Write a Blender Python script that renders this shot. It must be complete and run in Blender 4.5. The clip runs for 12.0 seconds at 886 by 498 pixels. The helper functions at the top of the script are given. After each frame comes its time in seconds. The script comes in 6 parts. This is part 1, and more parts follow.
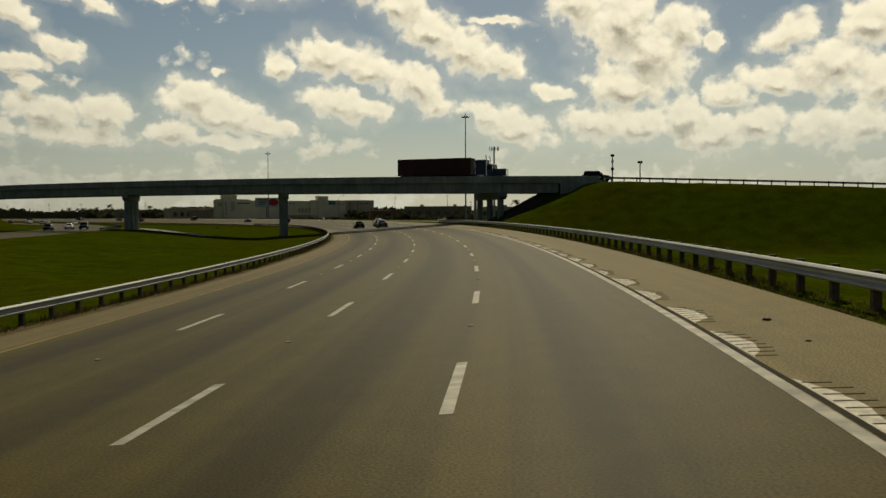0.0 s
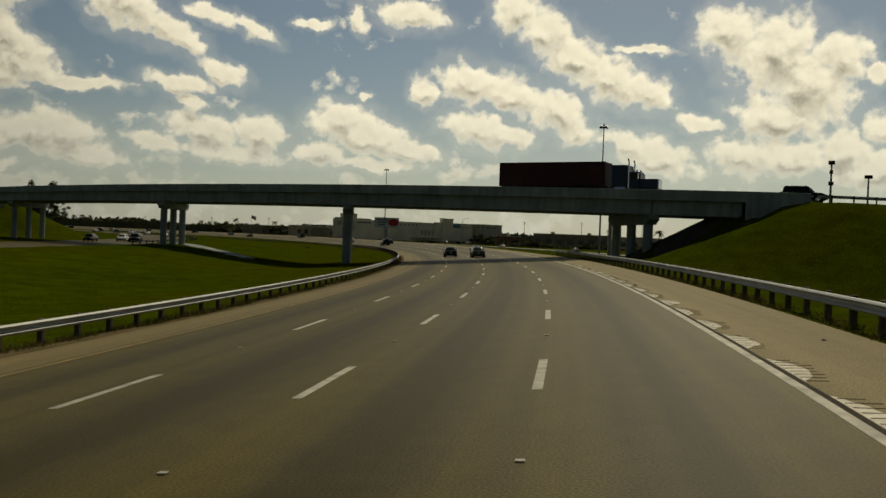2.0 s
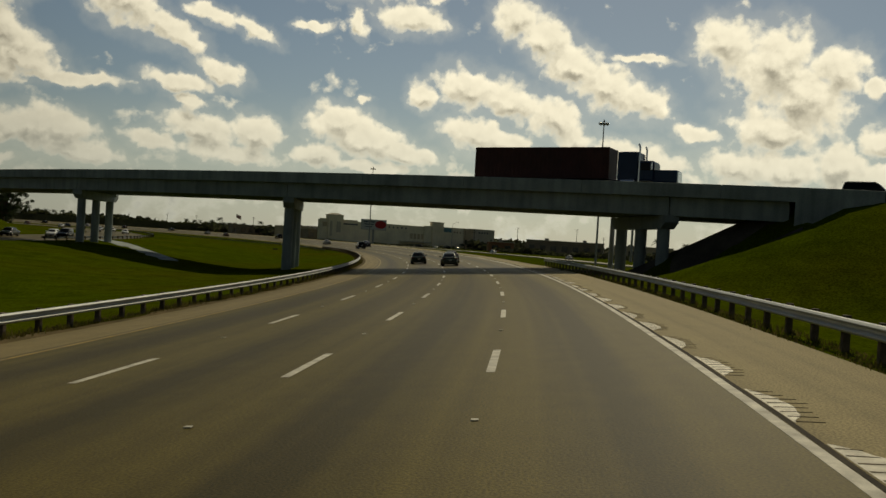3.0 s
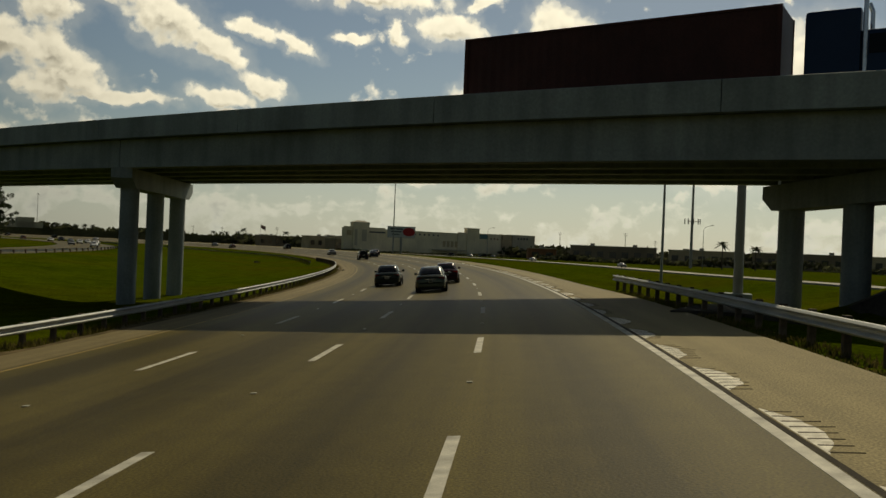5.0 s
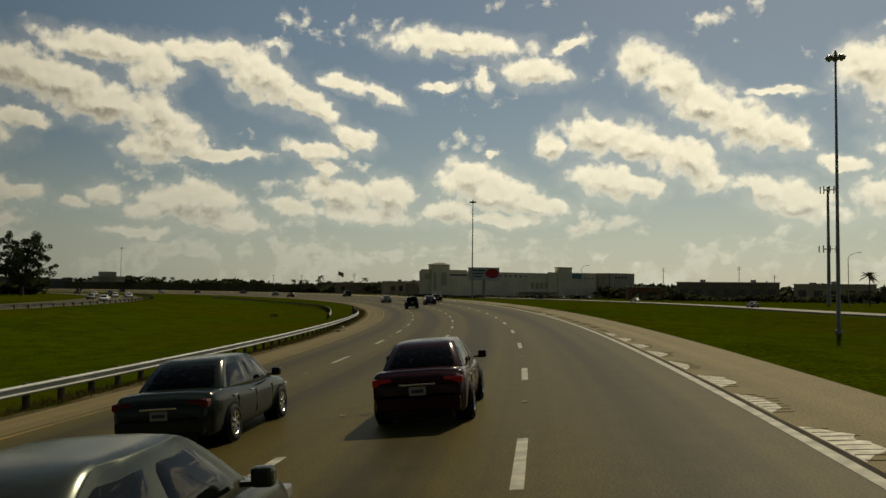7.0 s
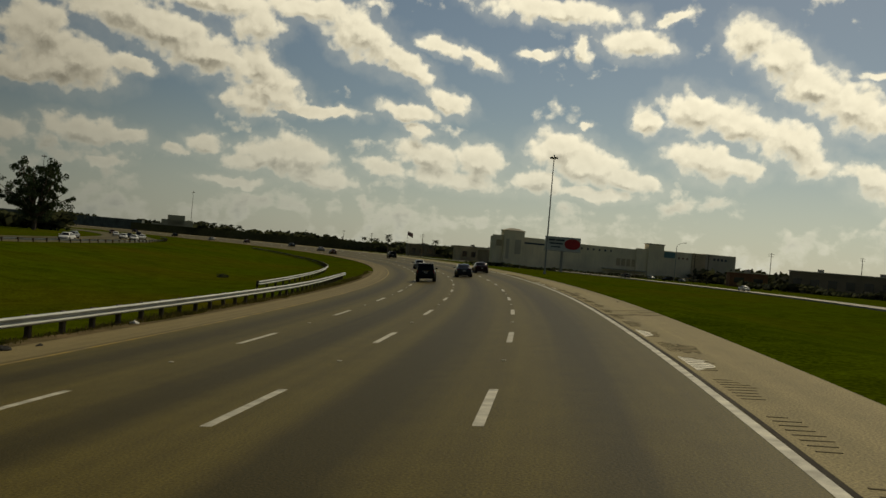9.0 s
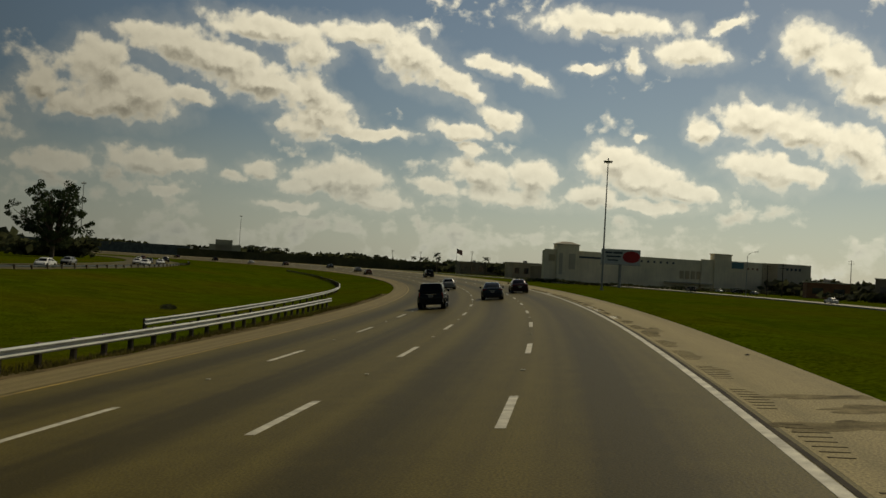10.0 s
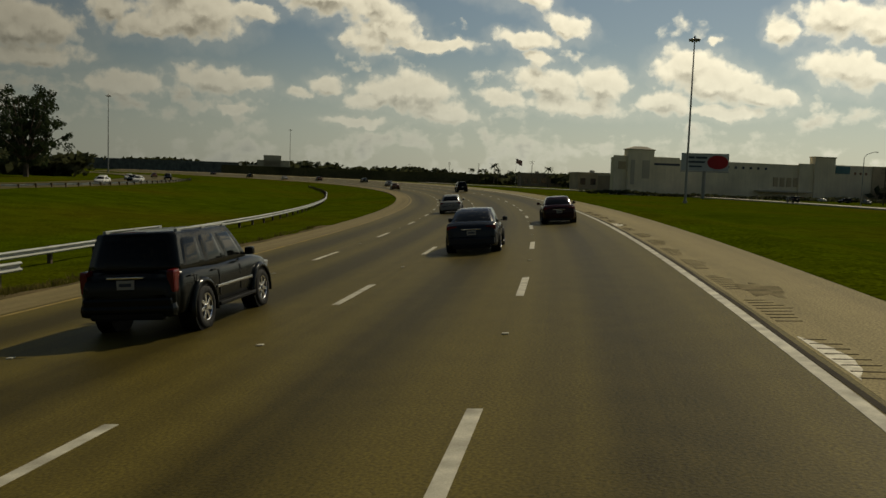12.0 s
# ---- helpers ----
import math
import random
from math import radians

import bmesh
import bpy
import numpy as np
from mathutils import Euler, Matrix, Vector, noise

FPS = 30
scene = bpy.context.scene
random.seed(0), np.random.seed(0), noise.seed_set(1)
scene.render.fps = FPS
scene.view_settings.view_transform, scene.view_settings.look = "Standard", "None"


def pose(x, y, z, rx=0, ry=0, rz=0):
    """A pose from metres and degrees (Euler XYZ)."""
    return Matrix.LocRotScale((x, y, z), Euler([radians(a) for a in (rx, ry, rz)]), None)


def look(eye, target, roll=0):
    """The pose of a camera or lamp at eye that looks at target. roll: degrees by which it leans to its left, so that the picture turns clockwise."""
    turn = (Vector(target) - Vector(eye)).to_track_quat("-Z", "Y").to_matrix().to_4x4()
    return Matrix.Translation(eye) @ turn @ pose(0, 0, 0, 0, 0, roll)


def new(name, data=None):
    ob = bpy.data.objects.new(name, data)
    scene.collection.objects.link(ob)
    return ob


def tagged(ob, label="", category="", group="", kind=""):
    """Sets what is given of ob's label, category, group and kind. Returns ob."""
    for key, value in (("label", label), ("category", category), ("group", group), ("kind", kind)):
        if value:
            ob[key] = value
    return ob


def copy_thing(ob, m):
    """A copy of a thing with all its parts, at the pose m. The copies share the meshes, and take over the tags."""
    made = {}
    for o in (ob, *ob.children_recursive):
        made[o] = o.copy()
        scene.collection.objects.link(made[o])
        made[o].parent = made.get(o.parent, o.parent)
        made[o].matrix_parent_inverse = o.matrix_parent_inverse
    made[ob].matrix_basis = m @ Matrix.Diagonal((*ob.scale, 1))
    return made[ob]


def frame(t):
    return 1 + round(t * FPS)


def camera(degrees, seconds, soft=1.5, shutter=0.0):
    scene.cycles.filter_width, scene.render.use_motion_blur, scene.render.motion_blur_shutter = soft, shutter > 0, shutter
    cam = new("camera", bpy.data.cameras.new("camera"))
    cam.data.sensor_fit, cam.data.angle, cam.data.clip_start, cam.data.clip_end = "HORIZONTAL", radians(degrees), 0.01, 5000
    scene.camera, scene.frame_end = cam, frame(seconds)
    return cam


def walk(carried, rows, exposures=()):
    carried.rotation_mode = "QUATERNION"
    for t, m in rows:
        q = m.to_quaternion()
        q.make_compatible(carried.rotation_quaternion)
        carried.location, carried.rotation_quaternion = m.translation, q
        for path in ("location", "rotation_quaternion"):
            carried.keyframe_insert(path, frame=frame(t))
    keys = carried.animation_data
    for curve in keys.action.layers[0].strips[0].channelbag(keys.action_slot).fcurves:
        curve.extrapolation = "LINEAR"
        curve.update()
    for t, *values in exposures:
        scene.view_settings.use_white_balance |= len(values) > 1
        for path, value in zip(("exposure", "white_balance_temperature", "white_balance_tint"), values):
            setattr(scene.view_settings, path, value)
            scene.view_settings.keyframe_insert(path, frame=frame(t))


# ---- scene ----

# ---------------------------------------------------------------- camera
cam = camera(55.8, 12.0, soft=1.5, shutter=0.0)
PATH = [  # seconds, x, y, z, heading to the left of +y, pitch up, lean to the left
    (0, 0.84, 0.00, 2.36, 5.63, -2.42, -0.34),
    (0.5, 0.57, 11.43, 2.35, 7.21, -0.91, 2.03),
    (1, 0.08, 22.80, 2.34, 10.67, 0.79, 3.38),
    (1.5, -0.61, 34.07, 2.34, 14.10, 0.98, 1.33),
    (2, -1.43, 45.19, 2.34, 14.84, -0.77, 2.19),
    (2.5, -2.41, 56.20, 2.35, 15.94, 0.50, 0.32),
    (3, -3.57, 67.16, 2.36, 14.51, -0.44, 3.47),
    (3.5, -4.98, 78.17, 2.37, 14.97, -0.47, 2.96),
    (5.3, -12.43, 118.35, 2.36, 18.96, 0.08, 2.08),
    (5.5, -13.47, 122.80, 2.35, 20.86, -0.28, 2.46),
    (6, -16.24, 133.91, 2.34, 21.65, -0.03, 1.87),
    (6.5, -19.21, 145.02, 2.33, 23.99, 1.43, 2.03),
    (7, -22.34, 156.16, 2.33, 23.81, 2.81, 0.61),
    (9, -36.74, 200.94, 2.38, 29.50, 0.28, 4.84),
    (9.5, -40.99, 211.91, 2.38, 31.94, 1.22, 2.90),
    (10, -45.49, 222.65, 2.39, 33.38, 1.27, 3.24),
    (10.5, -50.17, 233.08, 2.39, 36.17, 0.45, 2.38),
    (11, -54.96, 243.15, 2.38, 37.40, 0.85, 1.47),
    (11.5, -59.87, 252.94, 2.38, 38.08, 1.50, 4.05),
    (12, -64.93, 262.53, 2.38, 37.75, -4.87, 2.06),
]


def aim(x, y, z, yaw, pitch, lean):
    a, b = radians(yaw), radians(pitch)
    way = Vector((-math.sin(a) * math.cos(b), math.cos(a) * math.cos(b), math.sin(b)))
    return look((x, y, z), Vector((x, y, z)) + way, lean)


EXPOSURE = -0.85
walk(cam, [(t, aim(*row)) for t, *row in PATH], exposures=[(t, EXPOSURE + e, 8000, 3) for t, e in ((0, 0), (1.0, 0), (1.5, -0.14), (2.1, -0.03), (2.5, 0), (3.7, 0), (5.3, 0.15), (5.9, 0.15), (6.3, 0.1), (6.8, 0), (11.5, 0), (12, 0.12))])

# ---------------------------------------------------------------- light
SUN_AZ, SUN_EL = -1.5, 43.5  # degrees to the left of +y, above the horizon
sun_way = Vector((-math.sin(radians(SUN_AZ)) * math.cos(radians(SUN_EL)), math.cos(radians(SUN_AZ)) * math.cos(radians(SUN_EL)), math.sin(radians(SUN_EL))))
sun = new("sun", bpy.data.lights.new("sun", "SUN"))
sun.data.energy, sun.data.angle, sun.data.color = 3.9, radians(0.6), (1.0, 0.93, 0.80)
sun.matrix_world = look((0, 0, 60), Vector((0, 0, 60)) - sun_way)

# the sky: a clear-day dome with broken cumulus, in degrees to the left of +y and above the horizon
# each row: where it stands, its half length and half height, and its slant
UPPER_MIDDLE = [
    (43.1, 14.0, 1.9, 1.3, 2), (39.2, 15.2, 3.8, 0.9, 2), (36.4, 13.9, 3.2, 1.5, 26), (33.4, 12.6, 2.6, 0.9, 27), (43.2, 11.3, 1.5, 1.4, 28), (42.1, 9.6, 2.7, 1.0, 8),
    (38.0, 8.8, 2.2, 0.4, 5), (30.6, 13.7, 1.5, 0.6, 16), (27.9, 13.1, 1.6, 0.6, 25), (24.3, 13.7, 1.3, 0.4, -2), (23.1, 16.6, 5.0, 0.9, 3), (17.6, 14.7, 2.4, 1.0, 7),
    (21.2, 14.3, 0.5, 0.9, -20), (15.6, 16.3, 1.3, 0.4, -19), (32.7, 9.3, 2.2, 0.7, 5), (30.1, 10.2, 1.9, 0.8, 16), (31.7, 8.1, 1.3, 0.5, 8),
]
LOWER_MIDDLE = [
    (31.1, 6.4, 2.5, 1.2, 12), (27.4, 6.3, 1.9, 1.3, 19), (34.1, 5.5, 1.6, 0.6, 3), (29.4, 5.1, 4.1, 0.7, 3), (41.1, 5.8, 1.9, 0.8, 10), (39.8, 4.9, 3.0, 0.8, 6),
    (43.0, 5.0, 1.6, 0.7, -3), (22.3, 7.5, 2.2, 1.4, -1), (20.2, 6.7, 2.9, 1.3, 15), (17.5, 5.9, 2.4, 0.8, 12), (23.1, 5.4, 1.7, 1.0, -1), (19.6, 4.8, 3.1, 0.5, 1),
    (20.5, 9.2, 0.6, 0.3, -1),
]
SLANTING_ROW = [
    (16.5, 10.0, 1.0, 1.1, -30), (13.6, 10.4, 2.2, 1.5, 8), (10.4, 9.7, 2.4, 1.4, 16), (7.3, 8.6, 2.3, 1.5, 21), (5.8, 7.7, 1.4, 1.0, 21), (12.5, 7.3, 2.6, 1.2, 10),
    (10.3, 7.0, 1.5, 0.8, 10), (10.4, 15.1, 1.8, 1.3, 15), (8.3, 13.7, 2.0, 1.5, 32), (6.4, 12.2, 2.3, 1.6, 31), (4.1, 10.9, 2.7, 1.5, 24), (1.6, 10.0, 1.9, 1.2, 27),
    (1.7, 12.7, 2.2, 0.3, 1), (-1.7, 8.1, 1.4, 0.5, 7),
]
HEAP_NEAR_SUN = [
    (-3.4, 13.7, 2.0, 1.6, 24), (-6.3, 12.3, 3.0, 2.5, 13), (-8.3, 10.4, 3.0, 2.3, 29), (-6.6, 8.3, 2.9, 1.5, 14), (-10.2, 11.9, 1.8, 1.5, 26), (-4.6, 6.0, 2.5, 1.4, 2),
    (-7.6, 5.9, 2.7, 1.2, 2), (-10.5, 6.3, 2.1, 1.4, 3), (0.6, 5.8, 2.9, 1.3, 16), (2.8, 6.8, 1.6, 0.8, 15),
]
HEAPS_BEYOND = [
    (-12.2, 5.1, 3.3, 1.5, 2), (-13.2, 7.6, 1.8, 1.1, 15), (-14.9, 5.7, 2.1, 1.3, 3), (-16.7, 11.0, 2.1, 1.0, -22), (-16.0, 8.3, 2.4, 1.0, 8), (-19.1, 9.0, 2.6, 2.1, -17),
    (-21.4, 11.4, 2.1, 1.7, 6), (-18.5, 5.3, 2.1, 1.3, 3), (-21.2, 5.4, 1.8, 1.4, 3), (-21.8, 7.9, 1.5, 1.7, 5), (-12.3, 10.8, 0.6, 0.6, 4),
]
UPPER_LEFT = [
    (59.5, 10.0, 1.5, 1.4, 3), (56.4, 11.4, 2.1, 1.9, 3), (53.8, 10.1, 2.8, 1.5, 12), (56.9, 8.8, 3.1, 0.8, -3), (52.1, 13.4, 3.5, 1.1, 1), (49.3, 12.7, 4.7, 1.6, 10),
    (46.3, 11.6, 4.0, 1.4, 11), (43.3, 10.9, 3.1, 1.0, 13), (46.2, 15.0, 4.1, 1.0, 2), (43.2, 8.9, 2.1, 1.0, 4), (39.4, 8.8, 3.5, 0.4, 0),
]
LOWER_LEFT = [
    (53.2, 5.7, 3.1, 0.9, 1), (50.8, 5.7, 1.4, 0.6, 1), (58.9, 5.2, 2.5, 0.8, -1), (45.8, 5.9, 1.3, 0.8, 2), (42.1, 5.6, 1.9, 0.8, 6), (39.7, 5.8, 2.2, 1.1, 10),
    (38.4, 4.3, 2.8, 0.6, 3), (43.7, 3.6, 2.2, 0.4, -1), (52.0, 4.0, 1.5, 0.4, -2), (47.8, 5.3, 1.0, 0.4, -4),
]
FAR_LEFT = [
    (64.4, 8.3, 3.4, 1.5, 3), (63.8, 6.6, 2.8, 0.9, -3), (55.0, 9.4, 3.2, 1.5, 3), (50.9, 10.2, 1.7, 0.6, 4),
]
world = bpy.data.worlds.new("sky")
scene.world = world
world.use_nodes = True
world.cycles.sampling_method, world.cycles.sample_map_resolution = "MANUAL", 512
wn, wl = world.node_tree.nodes, world.node_tree.links
wn.clear()


def node(kind, **inputs):
    n = wn.new("ShaderNode" + kind)
    for k, v in inputs.items():
        if k in ("operation", "sky_type", "data_type", "blend_type", "noise_dimensions"):
            if k == "operation":
                n.operation = v
            elif k == "sky_type":
                n.sky_type = v
            elif k == "data_type":
                n.data_type = v
            elif k == "blend_type":
                n.blend_type = v
            else:
                n.noise_dimensions = v
    return n


def calc(op, a, b=None, c=None):
    n = node("Math", operation=op)
    for i, v in enumerate((a, b, c)):
        if v is None:
            continue
        if isinstance(v, (int, float)):
            n.inputs[i].default_value = v
        else:
            wl.new(v, n.inputs[i])
    return n.outputs[0]


def vec(op, a, b=None):
    n = node("VectorMath", operation=op)
    for i, v in enumerate((a, b)):
        if v is None:
            continue
        if isinstance(v, tuple):
            n.inputs[i].default_value = v
        else:
            wl.new(v, n.inputs[i])
    return n.outputs["Value"] if op in ("LENGTH", "DOT_PRODUCT") else n.outputs[0]


def span(v, a, b, c=0.0, d=1.0, kind="SMOOTHSTEP"):
    n = wn.new("ShaderNodeMapRange")
    n.interpolation_type = kind
    for i, x in zip((1, 2, 3, 4), (a, b, c, d)):
        n.inputs[i].default_value = x
    wl.new(v, n.inputs[0])
    return n.outputs[0]


def fuzz(v, scale, detail=5.0, rough=0.55):
    n = wn.new("ShaderNodeTexNoise")
    n.inputs["Scale"].default_value, n.inputs["Detail"].default_value, n.inputs["Roughness"].default_value = scale, detail, rough
    wl.new(v, n.inputs["Vector"])
    return n


tc = wn.new("ShaderNodeTexCoord")
sep = wn.new("ShaderNodeSeparateXYZ")
wl.new(tc.outputs["Generated"], sep.inputs[0])
az = calc("MULTIPLY", calc("ARCTAN2", calc("MULTIPLY", sep.outputs[0], -1.0), sep.outputs[1]), 57.2958)
el = calc("MULTIPLY", calc("ARCSINE", sep.outputs[2]), 57.2958)
comb = wn.new("ShaderNodeCombineXYZ")
wl.new(az, comb.inputs[0])
wl.new(el, comb.inputs[1])
pos = comb.outputs[0]
def billow(v, scale, detail=2.0):
    """Round heads: high in the middle of each cell."""
    n = wn.new("ShaderNodeTexVoronoi")
    n.voronoi_dimensions, n.feature = "2D", "F1"
    n.inputs["Scale"].default_value, n.inputs["Detail"].default_value, n.inputs["Roughness"].default_value = scale, detail, 0.5
    wl.new(v, n.inputs["Vector"])
    return calc("SUBTRACT", 0.55, n.outputs["Distance"])


warp1 = vec("MULTIPLY", vec("SUBTRACT", fuzz(pos, 0.45, 2, 0.5).outputs["Color"], (0.5, 0.5, 0.5)), (1.7, 1.1, 0.0))
warp2 = vec("MULTIPLY", vec("SUBTRACT", fuzz(pos, 1.5, 3, 0.55).outputs["Color"], (0.5, 0.5, 0.5)), (0.9, 0.7, 0.0))
bent = vec("ADD", vec("ADD", pos, warp1), warp2)
above = vec("ADD", bent, (0.0, 0.75, 0.0))  # a little nearer to the sun


def heap(where, rows, grow=1.20):
    """How deep inside the cloud a direction lies: 1 in the middle of a head, 0 at its rim."""
    flat = wn.new("ShaderNodeSeparateXYZ")
    wl.new(where, flat.inputs[0])
    out = calc("MULTIPLY", flat.outputs[2], 0.5)
    for i, (a, e, w, h, slant) in enumerate(rows):
        place = wn.new("ShaderNodeCombineXYZ")  # the heads are taken one after another
        wl.new(calc("MULTIPLY_ADD", out, 1e-6, flat.outputs[0]), place.inputs[0])
        wl.new(flat.outputs[1], place.inputs[1])
        n = wn.new("ShaderNodeMapping")
        n.vector_type = "TEXTURE"
        n.inputs["Location"].default_value = (a, e, 0)
        n.inputs["Rotation"].default_value = (0, 0, radians(slant))
        n.inputs["Scale"].default_value = (w * grow, h * grow, 1)
        wl.new(place.outputs[0], n.inputs["Vector"])
        v = vec("LENGTH", n.outputs[0])
        out = calc("SMOOTH_MIN", out, v, 0.22) if i else v
    return calc("SUBTRACT", 1.0, out)


CLOUDS = UPPER_MIDDLE + LOWER_MIDDLE + SLANTING_ROW + HEAP_NEAR_SUN + HEAPS_BEYOND + UPPER_LEFT + LOWER_LEFT + FAR_LEFT
lump, lump_up = heap(bent, CLOUDS), heap(above, CLOUDS)
# cloud that goes on round the sky
flat_pos = vec("MULTIPLY", bent, (1.0, 2.0, 1.0))
rest = fuzz(flat_pos, 0.16, 5, 0.55).outputs["Fac"]
outside = calc("MAXIMUM", span(calc("ABSOLUTE", calc("SUBTRACT", az, 22.0)), 44, 58), span(el, 17, 24))
low_row = span(el, 1.5, 7.5, 1.0, 0.0)
extra = calc("MULTIPLY", calc("SUBTRACT", rest, calc("SUBTRACT", 0.60, calc("MULTIPLY", calc("MAXIMUM", calc("MULTIPLY", outside, 0.15), low_row), 0.15))), 2.6)
dens = calc("SMOOTH_MAX", lump, extra, 0.15)
step_up = (-0.12, 0.42, 0.0)


def heads(v, w):
    return calc("ADD", calc("MULTIPLY", calc("SUBTRACT", fuzz(v, 0.82, 5, 0.5).outputs["Fac"], 0.5), 1.0), calc("MULTIPLY", billow(w, 0.75, 1.6), 0.24))


puff, puff_up = heads(pos, bent), heads(vec("ADD", pos, step_up), vec("ADD", bent, step_up))
edge = calc("ADD", dens, puff)
veil = calc("MULTIPLY", span(calc("ADD", lump, calc("MULTIPLY", puff, 0.5)), -0.45, 0.15), 0.14)
# lit heads and rims, grey undersides
under = span(calc("ADD", calc("SUBTRACT", lump_up, lump), calc("MULTIPLY", calc("SUBTRACT", puff_up, puff), 0.8)), -0.30, 0.42)
cover = calc("MAXIMUM", span(calc("SUBTRACT", edge, calc("MULTIPLY", under, 0.08)), -0.08, 0.42), veil)
thick = span(edge, 0.10, 0.80)
shade = calc("MULTIPLY", thick, calc("ADD", calc("MULTIPLY", under, 0.60), 0.11))
lit = calc("ADD", calc("SUBTRACT", 1.05, shade), calc("MULTIPLY", calc("SUBTRACT", puff, puff_up), 0.30))
lit = calc("MINIMUM", calc("MAXIMUM", lit, 0.40), 1.15)
near_sun = vec("DOT_PRODUCT", tc.outputs["Generated"], (0.03, 0.725, 0.688))
glow = span(near_sun, 0.25, 0.85, 0.66, 1.24)
sky = wn.new("ShaderNodeTexSky")
sky.sky_type, sky.sun_disc = "NISHITA", False
sky.sun_elevation, sky.sun_rotation = radians(SUN_EL), radians(-SUN_AZ)
sky.air_density, sky.dust_density, sky.ozone_density, sky.altitude = 1.0, 0.5, 2.4, 10
SKY = 0.08
blue = wn.new("ShaderNodeVectorMath")
blue.operation = "SCALE"
blue.inputs["Scale"].default_value = SKY
wl.new(sky.outputs[0], blue.inputs[0])
white_ = wn.new("ShaderNodeVectorMath")
white_.operation = "SCALE"
white_.inputs[0].default_value = (1.05, 1.02, 0.93)
wl.new(calc("MULTIPLY", calc("MULTIPLY", lit, glow), 1.20), white_.inputs["Scale"])
blend = wn.new("ShaderNodeMix")
blend.data_type = "RGBA"
wl.new(cover, blend.inputs[0])
wl.new(blue.outputs[0], blend.inputs[6])
wl.new(white_.outputs[0], blend.inputs[7])
# the far air, pale near the horizon
haze = wn.new("ShaderNodeMix")
haze.data_type = "RGBA"
wl.new(span(el, 0.0, 10.0, 0.62, 0.0), haze.inputs[0])
wl.new(blend.outputs[2], haze.inputs[6])
haze.inputs[7].default_value = (0.81, 0.91, 0.93, 1)
bg = wn.new("ShaderNodeBackground")
bg.inputs["Strength"].default_value = 1.0
fade = wn.new("ShaderNodeVectorMath")  # the sky is brighter round the sun
fade.operation = "SCALE"
wl.new(haze.outputs[2], fade.inputs[0])
wl.new(span(near_sun, 0.28, 0.80, 0.46, 1.02), fade.inputs["Scale"])
wl.new(fade.outputs[0], bg.inputs["Color"])
wo = wn.new("ShaderNodeOutputWorld")
wl.new(bg.outputs[0], wo.inputs["Surface"])

# ---------------------------------------------------------------- materials
def mat(name, color, rough=0.8, metal=0.0, vary=0.15, scale=3.0, fine=60.0, bump=0.15, tint=None, spec=0.3, coat=0.0, per_object=0.0, coords="Object"):
    """A surface with broad blotches and fine grain."""
    m = bpy.data.materials.new(name)
    m.use_nodes = True
    nt = m.node_tree
    b = nt.nodes["Principled BSDF"]
    b.inputs["Roughness"].default_value, b.inputs["Metallic"].default_value = rough, metal
    b.inputs["Specular IOR Level"].default_value = spec
    b.inputs["Coat Weight"].default_value, b.inputs["Coat Roughness"].default_value = coat, 0.05
    tc = nt.nodes.new("ShaderNodeTexCoord")
    big, small = nt.nodes.new("ShaderNodeTexNoise"), nt.nodes.new("ShaderNodeTexNoise")
    big.inputs["Scale"].default_value, big.inputs["Detail"].default_value = scale, 5
    small.inputs["Scale"].default_value, small.inputs["Detail"].default_value = fine, 4
    for n in (big, small):
        nt.links.new(tc.outputs[coords], n.inputs["Vector"])
    ramp = nt.nodes.new("ShaderNodeValToRGB")
    e = ramp.color_ramp.elements
    dark = tint or tuple(c * (1 - vary * 1.6) for c in color)
    e[0].position, e[1].position = 0.30, 0.70
    e[0].color, e[1].color = (*dark, 1), (*(min(1, c * (1 + vary)) for c in color), 1)
    nt.links.new(big.outputs["Fac"], ramp.inputs["Fac"])
    mix = nt.nodes.new("ShaderNodeMix")
    mix.data_type, mix.blend_type = "RGBA", "MULTIPLY"
    mix.inputs[0].default_value = 1.0
    grain = nt.nodes.new("ShaderNodeMapRange")
    grain.inputs["From Min"].default_value, grain.inputs["From Max"].default_value = 0.25, 0.75
    grain.inputs["To Min"].default_value, grain.inputs["To Max"].default_value = 1 - vary, 1 + vary * 0.6
    nt.links.new(small.outputs["Fac"], grain.inputs["Value"])
    nt.links.new(ramp.outputs["Color"], mix.inputs[6])
    nt.links.new(grain.outputs["Result"], mix.inputs[7])
    out = mix.outputs[2]
    if per_object:
        info, hsv = nt.nodes.new("ShaderNodeObjectInfo"), nt.nodes.new("ShaderNodeHueSaturation")
        r = nt.nodes.new("ShaderNodeMapRange")
        r.inputs["To Min"].default_value, r.inputs["To Max"].default_value = 1 - per_object, 1 + per_object
        nt.links.new(info.outputs["Random"], r.inputs["Value"])
        nt.links.new(r.outputs["Result"], hsv.inputs["Value"])
        nt.links.new(out, hsv.inputs["Color"])
        out = hsv.outputs["Color"]
    nt.links.new(out, b.inputs["Base Color"])
    if bump:
        bp = nt.nodes.new("ShaderNodeBump")
        bp.inputs["Strength"].default_value, bp.inputs["Distance"].default_value = bump, 0.02
        nt.links.new(small.outputs["Fac"], bp.inputs["Height"])
        nt.links.new(bp.outputs["Normal"], b.inputs["Normal"])
    return m


